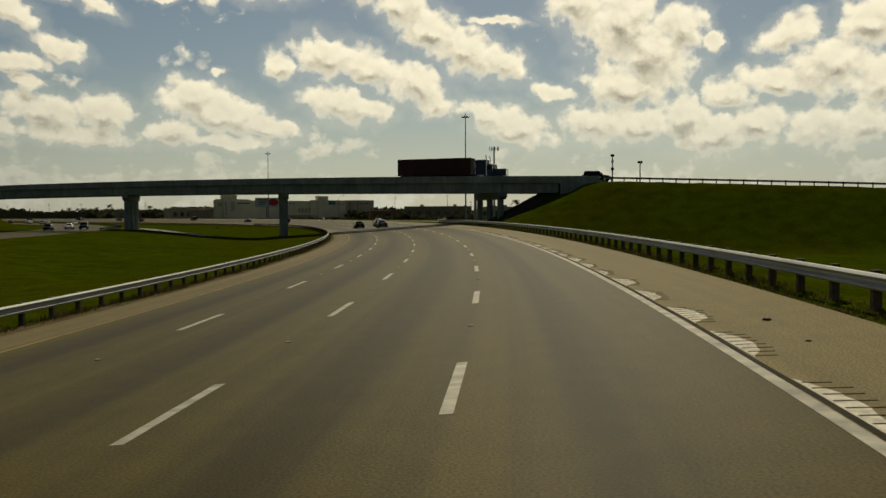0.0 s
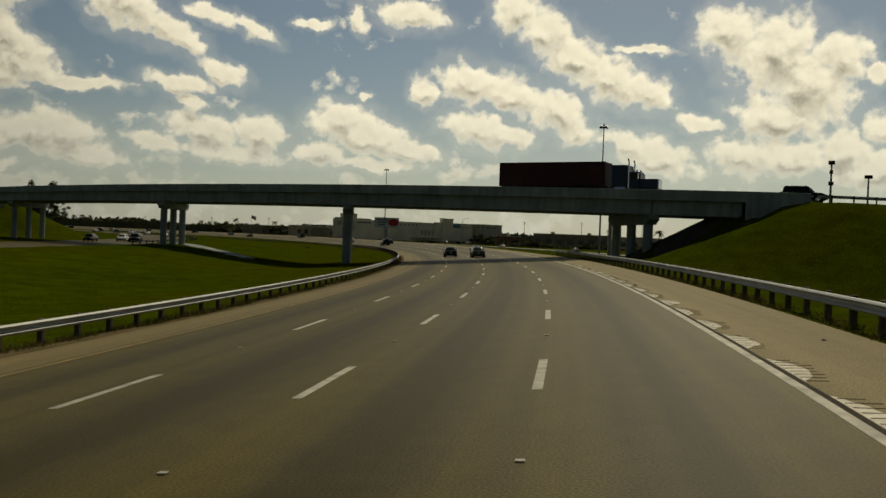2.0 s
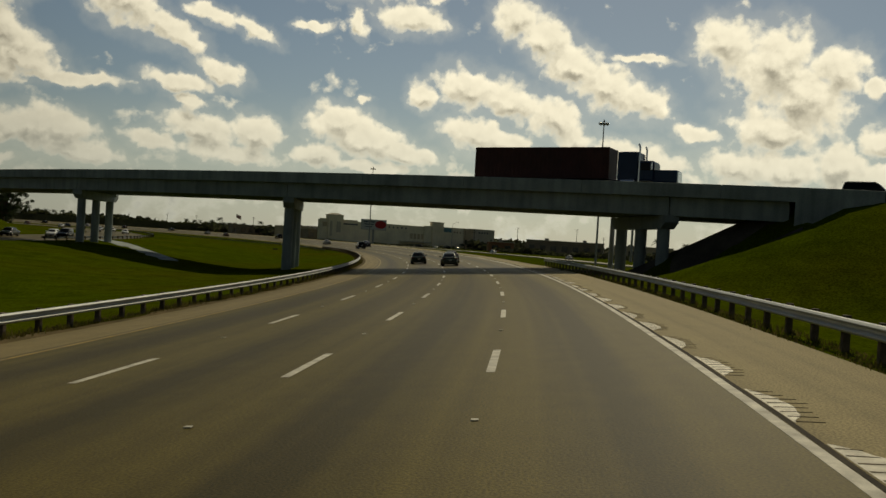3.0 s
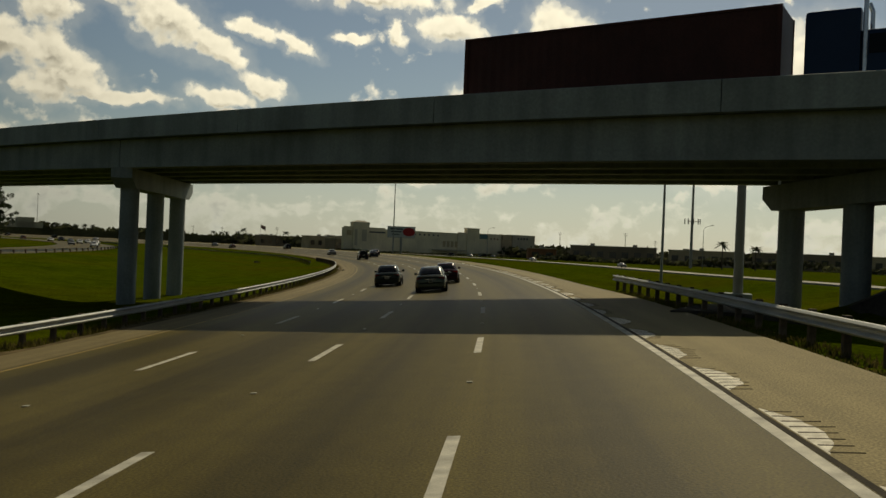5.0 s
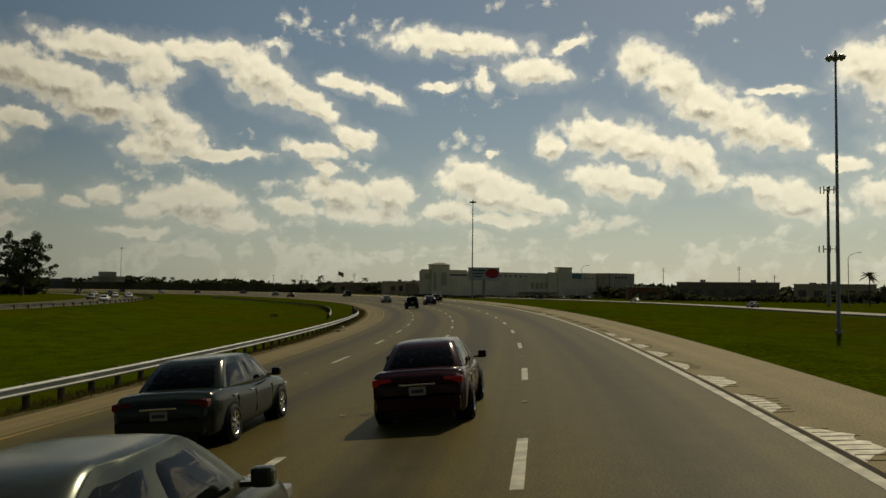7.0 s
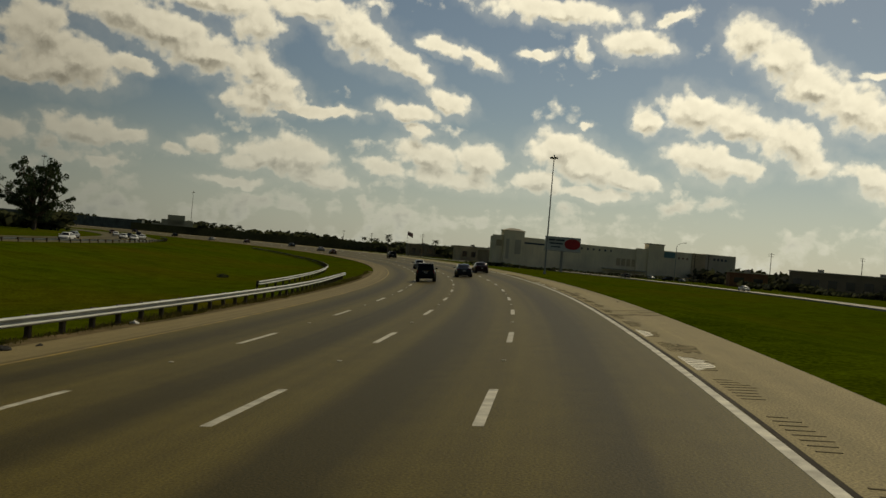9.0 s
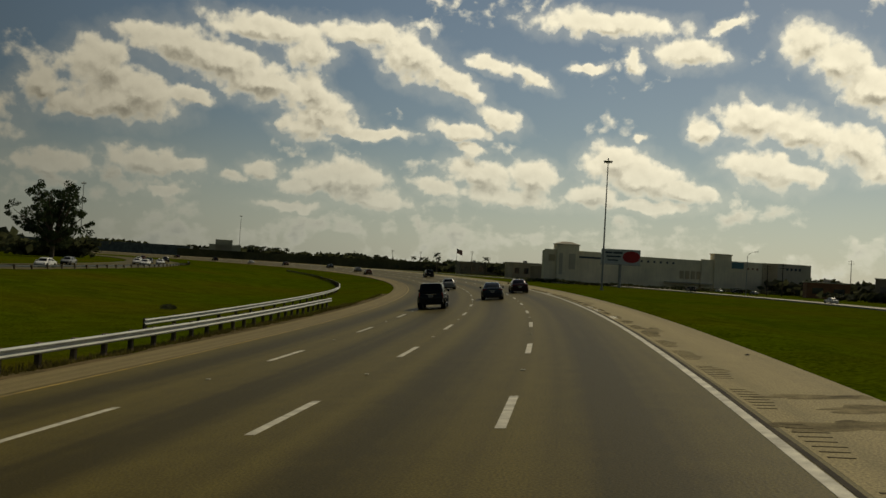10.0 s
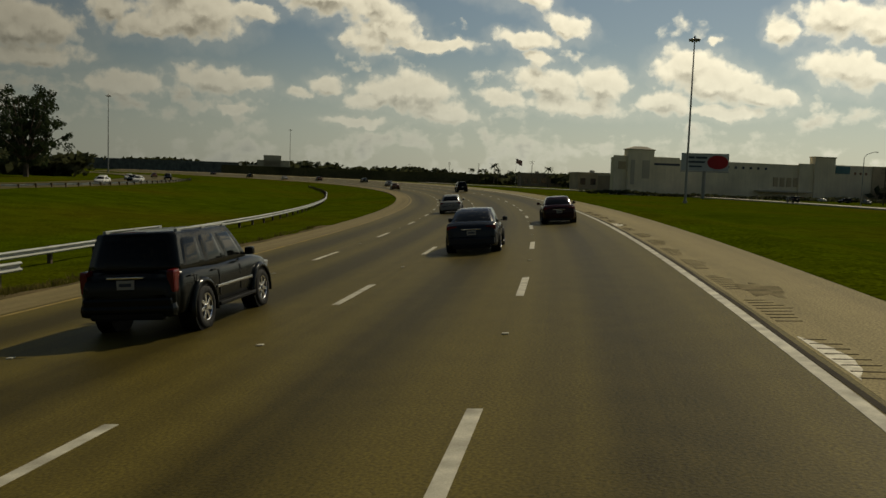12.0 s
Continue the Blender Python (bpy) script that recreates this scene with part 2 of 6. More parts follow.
M = dict(
    concrete=mat("concrete", (0.27, 0.31, 0.30), 0.85, vary=0.16, scale=0.35, fine=9),
    concrete_dark=mat("darker_concrete", (0.14, 0.158, 0.150), 0.9, vary=0.22, scale=0.3, fine=7),
    steel=mat("galvanised_steel", (0.37, 0.385, 0.36), 0.55, 0.15, vary=0.12, scale=0.8, fine=30, bump=0.03),
    wood=mat("treated_timber", (0.12, 0.088, 0.058), 0.9, vary=0.3, scale=4, fine=40, per_object=0.3),
    white=mat("white_road_paint", (0.56, 0.53, 0.42), 0.7, vary=0.15, scale=2.5, fine=50, bump=0.1, per_object=0.1, tint=(0.30, 0.28, 0.22)),
    yellow=mat("yellow_road_paint", (0.30, 0.20, 0.04), 0.7, vary=0.2, scale=1.2, fine=40, bump=0.1, tint=(0.16, 0.12, 0.05)),
    wall_cream=mat("cream_render", (0.76, 0.68, 0.50), 0.9, vary=0.08, scale=0.15, fine=3, bump=0.05),
    wall_tan=mat("tan_render", (0.52, 0.42, 0.27), 0.9, vary=0.12, scale=0.15, fine=3, bump=0.05),
    glass_dark=mat("dark_window_glass", (0.02, 0.025, 0.03), 0.08, vary=0.05, bump=0, spec=0.6),
    rubber=mat("tyre_rubber", (0.018, 0.018, 0.018), 0.85, vary=0.2, scale=8, fine=80),
    chrome=mat("bright_alloy", (0.72, 0.72, 0.72), 0.22, 1.0, vary=0.05, bump=0),
    black=mat("black_plastic", (0.009, 0.009, 0.009), 0.5, vary=0.2, bump=0, spec=0.15),
    red_lamp=mat("red_lamp_lens", (0.11, 0.004, 0.004), 0.25, vary=0.1, bump=0, coat=0.2),
    plate=mat("plate_white", (0.30, 0.30, 0.27), 0.5, vary=0.05, bump=0),
    leaf=mat("tree_leaves", (0.060, 0.084, 0.036), 0.6, vary=0.45, scale=0.6, fine=5, bump=0, spec=0.25),
    leaf_far=mat("far_foliage", (0.085, 0.092, 0.045), 0.75, vary=0.5, scale=0.05, fine=0.8, bump=0, spec=0.1),
    bark=mat("bark", (0.13, 0.10, 0.075), 0.95, vary=0.3, scale=2, fine=18, bump=0.5),
    pole=mat("pole_steel", (0.30, 0.30, 0.29), 0.5, 0.6, vary=0.1, scale=1, fine=20, bump=0.03),
)



def streaked(m, amount=0.3):
    """Rain streaks and run-off down a wall."""
    nt = m.node_tree
    b = nt.nodes["Principled BSDF"]
    src = b.inputs["Base Color"].links[0].from_socket
    tc, mp, nz = nt.nodes.new("ShaderNodeTexCoord"), nt.nodes.new("ShaderNodeMapping"), nt.nodes.new("ShaderNodeTexNoise")
    mp.inputs["Scale"].default_value = (1.6, 1.6, 0.10)
    nz.inputs["Scale"].default_value, nz.inputs["Detail"].default_value = 1.0, 6
    rg, mx = nt.nodes.new("ShaderNodeMapRange"), nt.nodes.new("ShaderNodeMix")
    for i, v in zip((1, 2, 3, 4), (0.36, 0.60, 1 - amount, 1.05)):
        rg.inputs[i].default_value = v
    mx.data_type, mx.blend_type = "RGBA", "MULTIPLY"
    mx.inputs[0].default_value = 1.0
    nt.links.new(tc.outputs["Object"], mp.inputs["Vector"])
    nt.links.new(mp.outputs[0], nz.inputs["Vector"])
    nt.links.new(nz.outputs["Fac"], rg.inputs[0])
    nt.links.new(src, mx.inputs[6])
    nt.links.new(rg.outputs[0], mx.inputs[7])
    nt.links.new(mx.outputs[2], b.inputs["Base Color"])


def leafy(m, share=0.4):
    """Leaves that let some light through."""
    nt = m.node_tree
    b = nt.nodes["Principled BSDF"]
    tr, mx = nt.nodes.new("ShaderNodeBsdfTranslucent"), nt.nodes.new("ShaderNodeMixShader")
    mx.inputs[0].default_value = share
    nt.links.new(b.inputs["Base Color"].links[0].from_socket, tr.inputs["Color"])
    nt.links.new(b.outputs[0], mx.inputs[1])
    nt.links.new(tr.outputs[0], mx.inputs[2])
    nt.links.new(mx.outputs[0], nt.nodes["Material Output"].inputs["Surface"])


leafy(M["leaf"], 0.25), leafy(M["leaf_far"], 0.45)
streaked(M["concrete"], 0.16)
streaked(M["concrete_dark"], 0.2)
streaked(M["wall_cream"], 0.03)

# ---------------------------------------------------------------- the plan of the road
KNOTS, BEND = (-30, 80, 160, 240, 320, 1300), (0.002122, 0.001687, 0.001742, 0.001927, 0.001721, 0.001721)
SS = np.arange(-300.0, 1300.0, 0.5)
_k = np.interp(SS, KNOTS, BEND)
TH = np.concatenate([[0], np.cumsum((_k[1:] + _k[:-1]) * 0.25)])
_i0 = int(np.argmin(abs(SS)))
TH = TH - TH[_i0]
RX = np.concatenate([[0], np.cumsum(-(np.sin(TH[1:]) + np.sin(TH[:-1])) * 0.25)])
RY = np.concatenate([[0], np.cumsum((np.cos(TH[1:]) + np.cos(TH[:-1])) * 0.25)])
RX, RY = RX - RX[_i0], RY - RY[_i0]


def bank(s):
    return np.interp(s, (0, 130, 280), (0.0722, 0.0825, 0.0841))


def on_road(s, d=0.0, up=0.0):
    """A point s along the lane line and d to its left, on the banked carriageway."""
    a = float(np.interp(s, SS, TH))
    return Vector((float(np.interp(s, SS, RX)) - d * math.cos(a), float(np.interp(s, SS, RY)) - d * math.sin(a), -d * float(bank(s)) + up))


def road_frame(s, d=0.0, up=0.0, turn=0.0):
    """A pose that stands on the carriageway, its y axis ahead, leaning with the bank."""
    a = float(np.interp(s, SS, TH)) + turn
    lean = math.atan(float(bank(s))) 
    return Matrix.Translation(on_road(s, d, up)) @ Matrix.Rotation(a, 4, "Z") @ Matrix.Rotation(-lean, 4, "Y")


def nearest(x, y):
    """Arrays s, d of the plan points x, y."""
    x, y = np.asarray(x, float), np.asarray(y, float)
    step = 8
    sx, sy = RX[::step], RY[::step]
    best = np.empty(x.shape, int)
    for a in range(0, len(x), 4000):
        best[a:a + 4000] = np.argmin((x[a:a + 4000, None] - sx) ** 2 + (y[a:a + 4000, None] - sy) ** 2, axis=1) * step
    c, s_ = np.cos(TH[best]), np.sin(TH[best])
    dx, dy = x - RX[best], y - RY[best]
    return SS[best] + (-s_ * dx + c * dy), -(c * dx + s_ * dy)


# the overpass: q runs along its near face to the left, c across it, away from the start; it curves
OX = np.linspace(70.0, -210.0, 1121)
OT = np.clip(OX + 25.0, -150.0, 60.0)
OY = 146.27 - 0.2845 * OT + 0.00089 * OT ** 2
OY = OY + np.where(OX + 25 > 60, (OX - 35) * (-0.2845 + 0.00178 * 60), 0) + np.where(OX + 25 < -150, (OX + 175) * (-0.2845 - 0.00178 * 150), 0)
OQ = np.concatenate([[0], np.cumsum(np.hypot(np.diff(OX), np.diff(OY)))])
OQ = OQ - np.interp(2.4, -OX, OQ)
OA = np.arctan2(np.gradient(OY), np.gradient(OX))  # the way q runs
C_NEAR, C_FAR = 0.0, 12.2  # the two faces of the deck
Q_RIGHT, Q_LEFT = -9.8, 170.0  # the abutments


def over(q, c):
    a = float(np.interp(q, OQ, OA))
    return float(np.interp(q, OQ, OX)) + math.sin(a) * c, float(np.interp(q, OQ, OY)) - math.cos(a) * c


def over_coords(x, y):
    """Arrays q, c of the plan points x, y."""
    sx, sy = OX[::4], OY[::4]
    best = np.empty(x.shape, int)
    for k in range(0, len(x), 4000):
        best[k:k + 4000] = np.argmin((x[k:k + 4000, None] - sx) ** 2 + (y[k:k + 4000, None] - sy) ** 2, axis=1) * 4
    dx, dy, a = x - OX[best], y - OY[best], OA[best]
    return OQ[best] + dx * np.cos(a) + dy * np.sin(a), dx * np.sin(a) - dy * np.cos(a)


def parapet_top(q):
    t = np.interp(q, OQ, OX) + 25.0
    return 8.89 - 0.01256 * t - 0.00008 * t * t - 0.018 * np.maximum(t - 35, 0)


def smooth(a, b, v):
    t = np.clip((np.asarray(v, float) - a) / (b - a), 0, 1)
    return t * t * (3 - 2 * t)


def ground_height(x, y):
    x, y = np.asarray(x, float), np.asarray(y, float)
    s, d = nearest(x, y)
    plane = -d * bank(s)
    inside = (d > -6.2) & (d < 12.8)
    right = np.where(d < -7.4, 0.60 - 2.1 * smooth(8, 26, -d) - 1.5 * smooth(20, 40, -d) * (1 - smooth(54, 66, -d)) * (1 - smooth(290, 340, s)), plane)
    left = np.where(d > 16, np.minimum(-16 * bank(s) - (d - 16) * 0.075, 0), plane)
    left = np.where(d > 26, -2.1 + 1.55 * smooth(26, 55, d) - 0.45 * smooth(56.5, 60, d), left)
    z = np.where(d < 0, right, left)
    z = np.where(inside, plane - 0.22, z - 0.035)
    opp = (d > 60.5) & (d < 77.5)
    z = np.where(opp, z - 0.2, z)
    # the ramps that carry the overpass
    q, c = over_coords(x, y)
    top = parapet_top(q) - 0.80
    side = np.maximum(np.maximum(C_NEAR - 1.2 - c, c - C_FAR - 1.2), 0)
    bumps = 0.10 * np.sin(x * 0.31 + 1.3 * np.sin(y * 0.17)) * np.sin(y * 0.27 + x * 0.05)
    end_r, end_l = np.maximum(q + 9.0 + 6.2 * smooth(-3.0, 1.0, C_NEAR - c), 0), np.maximum(Q_LEFT + 4.0 - q, 0)
    hill_r = np.where(q < 40, top - np.hypot(side / 2.15, end_r / (1.95 + 0.3 * smooth(0, 6, side))) + bumps * (side > 0.5), -50)
    hill_l = np.where(q > 100, top - np.hypot(side / 2.15, end_l / 1.7) + bumps * (side > 0.5), -50)
    road = (d > -8.2) & (d < 22)
    hill = np.maximum(hill_r, hill_l)
    hill = np.where(road, -50, hill)
    far = smooth(900, 2500, np.hypot(x, y - 200))
    z = np.maximum(z, hill)
    lumps = 0.05 * np.sin(x * 0.9 + y * 0.35) * np.sin(y * 0.63 - x * 0.21) * ((d < -9) | (d > 17))
    return (z + lumps) * (1 - far) + -1.5 * far


def gz(x, y):
    return float(ground_height([x], [y])[0])


# ---------------------------------------------------------------- builders
def mesh_object(name, verts, faces, material, parent=None, label="", smooth_shade=False):
    me = bpy.data.meshes.new(name)
    me.from_pydata([tuple(v) for v in verts], [], faces)
    me.update()
    if smooth_shade:
        me.polygons.foreach_set("use_smooth", [True] * len(me.polygons))
    for m in material if isinstance(material, (list, tuple)) else [material]:
        me.materials.append(m)
    ob = new(name, me)
    if parent:
        ob.parent = parent
    if label:
        ob["label"] = label
    return ob


def part(name, bm, material, parent=None, label="", soft=False):
    me = bpy.data.meshes.new(name)
    bm.normal_update()
    bm.to_mesh(me)
    bm.free()
    if soft:
        me.polygons.foreach_set("use_smooth", [True] * len(me.polygons))
    me.materials.append(material)
    ob = new(name, me)
    if parent:
        ob.parent = parent
    if label:
        ob["label"] = label
    return ob


def thing(name, label, category, m=None, group="", kind=""):
    ob = new(name)
    ob.empty_display_size = 0.3
    if m is not None:
        ob.matrix_world = m
    return tagged(ob, label, category, group, kind)


def box(bm, x0, x1, y0, y1, z0, z1, bevel=0.0, m=None):
    r = bmesh.ops.create_cube(bm, size=1.0)
    for v in r["verts"]:
        v.co = Vector(((x0 + x1) / 2 + v.co.x * (x1 - x0), (y0 + y1) / 2 + v.co.y * (y1 - y0), (z0 + z1) / 2 + v.co.z * (z1 - z0)))
    vs = r["verts"]
    if bevel:
        ed = {e for v in vs for e in v.link_edges}
        rr = bmesh.ops.bevel(bm, geom=list(ed), offset=bevel, segments=2, affect="EDGES", profile=0.6)
        vs = list({v for f in rr["faces"] for v in f.verts} | {v for v in vs if v.is_valid})
    if m is not None:
        bmesh.ops.transform(bm, matrix=m, verts=vs)
    return vs


def tube(bm, a, b, r0, r1=None, n=10):
    a, b = Vector(a), Vector(b)
    r1 = r0 if r1 is None else r1
    way = b - a
    r = bmesh.ops.create_cone(bm, cap_ends=True, segments=n, radius1=r0, radius2=r1, depth=way.length)
    bmesh.ops.transform(bm, matrix=Matrix.Translation((a + b) / 2) @ way.to_track_quat("Z", "Y").to_matrix().to_4x4(), verts=r["verts"])
    return r["verts"]


def sweep(rings, closed=True, caps=True):
    """Verts and faces of a skin over rings of equal length."""
    n = len(rings[0])
    verts = [p for ring in rings for p in ring]
    faces = []
    for i in range(len(rings) - 1):
        for j in range(n if closed else n - 1):
            k = (j + 1) % n
            faces.append((i * n + j, i * n + k, (i + 1) * n + k, (i + 1) * n + j))
    if closed and caps:
        faces.append(tuple(range(n - 1, -1, -1)))
        faces.append(tuple((len(rings) - 1) * n + j for j in range(n)))
    return verts, faces


def strip(name, s0, s1, d0, d1, up, material, step=2.0, thick=0.22, label="", category="", cols=1, parent=None, d0b=None):
    """A slab of paving along the carriageway, with its sides."""
    ss = np.linspace(s0, s1, max(2, int((s1 - s0) / step) + 1))
    rings = []
    for i, s in enumerate(ss):
        a = d0 if d0b is None else d0 + (d0b - d0) * float(smooth(146, 168, s))
        ds = [a + (d1 - a) * j / cols for j in range(cols + 1)]
        rings.append([on_road(s, d, up) for d in ds] + [on_road(s, d1, up - thick), on_road(s, a, up - thick)])
    v, f = sweep(rings)
    ob = mesh_object(name, v, f, material, parent)
    if not parent:
        tagged(ob, label, category, kind="structure")
    return ob

# ---------------------------------------------------------------- ground and paving
def grass_material():
    m = bpy.data.materials.new("mown_grass")
    m.use_nodes = True
    nt = m.node_tree
    b = nt.nodes["Principled BSDF"]
    b.inputs["Roughness"].default_value, b.inputs["Specular IOR Level"].default_value = 1.0, 0.0
    tc_ = nt.nodes.new("ShaderNodeTexCoord")

    def noise_(scale, detail):
        n = nt.nodes.new("ShaderNodeTexNoise")
        n.inputs["Scale"].default_value, n.inputs["Detail"].default_value = scale, detail
        nt.links.new(tc_.outputs["Object"], n.inputs["Vector"])
        return n.outputs["Fac"]

    def ramp_(fac, *stops):
        r = nt.nodes.new("ShaderNodeValToRGB")
        while len(r.color_ramp.elements) < len(stops):
            r.color_ramp.elements.new(0.5)
        for e, (p, c) in zip(r.color_ramp.elements, stops):
            e.position, e.color = p, (*c, 1)
        nt.links.new(fac, r.inputs["Fac"])
        return r.outputs["Color"]

    def mix_(kind, f, a, c):
        x = nt.nodes.new("ShaderNodeMix")
        x.data_type, x.blend_type = "RGBA", kind
        if isinstance(f, float):
            x.inputs[0].default_value = f
        else:
            nt.links.new(f, x.inputs[0])
        nt.links.new(a, x.inputs[6])
        nt.links.new(c, x.inputs[7])
        return x.outputs[2]

    broad = ramp_(noise_(0.035, 5), (0.28, (0.064, 0.060, 0.005)), (0.42, (0.052, 0.063, 0.0036)), (0.56, (0.046, 0.066, 0.003)), (0.72, (0.035, 0.052, 0.0026)))
    mid = ramp_(noise_(0.45, 5), (0.32, (0.76, 0.75, 0.74)), (0.64, (1.12, 1.10, 1.0)))
    fine = ramp_(noise_(7.0, 5), (0.34, (0.55, 0.58, 0.5)), (0.66, (1.3, 1.28, 1.2)))
    col = mix_("MULTIPLY", 1.0, mix_("MULTIPLY", 1.0, broad, mid), fine)
    nt.links.new(col, b.inputs["Base Color"])
    bp = nt.nodes.new("ShaderNodeBump")
    bp.inputs["Strength"].default_value, bp.inputs["Distance"].default_value = 0.6, 0.08
    nt.links.new(noise_(9.0, 6), bp.inputs["Height"])
    tuft = nt.nodes.new("ShaderNodeBump")
    tuft.inputs["Strength"].default_value, tuft.inputs["Distance"].default_value = 0.30, 0.25
    nt.links.new(noise_(1.1, 4), tuft.inputs["Height"])
    nt.links.new(tuft.outputs["Normal"], bp.inputs["Normal"])
    nt.links.new(bp.outputs["Normal"], b.inputs["Normal"])
    return m


M["grass"] = grass_material()


def paving_material(name, light, dark, streak, rough, spec=0.10):
    """Paving with streaks along the way of travel; UV holds metres along and across."""
    m = bpy.data.materials.new(name)
    m.use_nodes = True
    nt = m.node_tree
    b = nt.nodes["Principled BSDF"]
    b.inputs["Roughness"].default_value, b.inputs["Specular IOR Level"].default_value = rough, spec
    uv = nt.nodes.new("ShaderNodeUVMap")

    def noise_(sx, sy, scale, detail=5.0):
        mp = nt.nodes.new("ShaderNodeMapping")
        mp.inputs["Scale"].default_value = (sx, sy, 1)
        nt.links.new(uv.outputs[0], mp.inputs["Vector"])
        n = nt.nodes.new("ShaderNodeTexNoise")
        n.inputs["Scale"].default_value, n.inputs["Detail"].default_value = scale, detail
        nt.links.new(mp.outputs[0], n.inputs["Vector"])
        return n.outputs["Fac"]

    def m_(op, a, c):
        n = nt.nodes.new("ShaderNodeMath")
        n.operation = op
        for i, v in enumerate((a, c)):
            if isinstance(v, (int, float)):
                n.inputs[i].default_value = v
            else:
                nt.links.new(v, n.inputs[i])
        return n.outputs[0]

    patch, long_, grain, spots = noise_(0.02, 0.25, 1.0), noise_(0.012, 1.6, 1.0, 6.0), noise_(1, 1, 26.0, 4.0), noise_(1, 1, 1.4, 6.0)
    sp = nt.nodes.new("ShaderNodeSeparateXYZ")
    nt.links.new(uv.outputs[0], sp.inputs[0])
    lane = m_("COSINE", m_("MULTIPLY", m_("ADD", sp.outputs[1], 0.0), 2 * math.pi / 3.75), 0)
    lane2 = m_("COSINE", m_("MULTIPLY", m_("ADD", sp.outputs[1], 0.0), 4 * math.pi / 3.75), 0)
    f = m_("ADD", m_("MULTIPLY", patch, 0.35), m_("MULTIPLY", long_, 0.55))
    f = m_("ADD", f, m_("MULTIPLY", m_("SUBTRACT", spots, 0.5), 0.25))
    f = m_("ADD", f, m_("MULTIPLY", lane, streak))
    f = m_("ADD", f, m_("MULTIPLY", lane2, -streak * 0.35))
    r = nt.nodes.new("ShaderNodeValToRGB")
    e = r.color_ramp.elements
    e[0].position, e[1].position = 0.28, 0.64
    e[0].color, e[1].color = (*dark, 1), (*light, 1)
    nt.links.new(f, r.inputs["Fac"])
    g = nt.nodes.new("ShaderNodeMapRange")
    g.inputs[1].default_value, g.inputs[2].default_value, g.inputs[3].default_value, g.inputs[4].default_value = 0.3, 0.7, 0.58, 1.42
    nt.links.new(grain, g.inputs[0])
    x = nt.nodes.new("ShaderNodeMix")
    x.data_type, x.blend_type = "RGBA", "MULTIPLY"
    x.inputs[0].default_value = 1.0
    nt.links.new(r.outputs["Color"], x.inputs[6])
    nt.links.new(g.outputs[0], x.inputs[7])
    nt.links.new(x.outputs[2], b.inputs["Base Color"])
    bp = nt.nodes.new("ShaderNodeBump")
    bp.inputs["Strength"].default_value, bp.inputs["Distance"].default_value = 0.42, 0.01
    nt.links.new(grain, bp.inputs["Height"])
    nt.links.new(bp.outputs["Normal"], b.inputs["Normal"])
    return m


M["asphalt"] = paving_material("worn_asphalt", (0.110, 0.0845, 0.0175), (0.047, 0.0360, 0.0075), 0.13, 0.54, spec=0.062)
M["shoulder_dusty"] = paving_material("dusty_shoulder_asphalt", (0.24, 0.19, 0.088), (0.135, 0.105, 0.046), 0.0, 0.75)
M["shoulder"] = paving_material("pale_shoulder_asphalt", (0.288, 0.232, 0.108), (0.186, 0.150, 0.070), 0.0, 0.75)


def build_ground():
    def axis(a, b, lo, hi, step):
        mid = np.arange(a, b + 0.1, step)
        left = a - np.cumsum(step * 1.35 ** np.arange(1, 40))
        right = b + np.cumsum(step * 1.35 ** np.arange(1, 40))
        return np.concatenate([left[left > lo][::-1], mid, right[right < hi]])

    xs, ys = axis(-330, 70, -4500, 4500, 2.5), axis(-20, 480, -4500, 4500, 2.5)
    gx, gy = np.meshgrid(xs, ys)
    z = ground_height(gx.ravel(), gy.ravel())
    nx, ny = len(xs), len(ys)
    idx = np.arange(nx * ny).reshape(ny, nx)
    faces = np.stack([idx[:-1, :-1], idx[:-1, 1:], idx[1:, 1:], idx[1:, :-1]], -1).reshape(-1, 4)
    ob = mesh_object("ground", np.stack([gx.ravel(), gy.ravel(), z], -1).tolist(), faces.tolist(), M["grass"], smooth_shade=True)
    return tagged(ob, "rough mown green grass with brown patches beside the highway", "grass", kind="structure")


ground = build_ground()


def paved(name, s0, s1, d0, d1, material, label, d0b=None, up=0.0, cols=6, step=2.0):
    ob = strip(name, s0, s1, d0, d1, up, material, step=step, label=label, category="road", cols=cols, d0b=d0b)
    me = ob.data
    uv = me.uv_layers.new(name="UVMap")
    co = np.empty(len(me.vertices) * 3)
    me.vertices.foreach_get("co", co)
    co = co.reshape(-1, 3)
    s, d = nearest(co[:, 0], co[:, 1])
    li = np.empty(len(me.loops), int)
    me.loops.foreach_get("vertex_index", li)
    uv.data.foreach_set("uv", np.stack([s[li], d[li]], -1).ravel())
    return ob


EDGE_L = 11.0


def edge_r(s):
    return float(np.interp(s, (20, 66, 160, 215, 240), (-4.0, -3.90, -3.91, -3.86, -3.78)))


road = paved("road", -60, 900, -4.05, 11.25, M["asphalt"], "worn grey-brown asphalt carriageway of four lanes, curving and banked", cols=12)
shoulder_right = paved("shoulder_right", -60, 900, -6.85, -4.053, M["shoulder"], "pale tan asphalt shoulder beside the lanes", d0b=-6.35, cols=3)
shoulder_left = paved("shoulder_left", -60, 900, 11.253, 13.15, M["shoulder_dusty"], "pale dusty inner shoulder beside the grass", cols=3)
road_opposite = paved("road_opposite", -60, 880, 61, 77, M["asphalt"], "grey opposite carriageway beyond the grass", up=0.0, cols=1, step=4.0)
for v in road_opposite.data.vertices:
    v.co.z = -1.0 + (0.03 if v.index % 4 < 2 else -0.2)


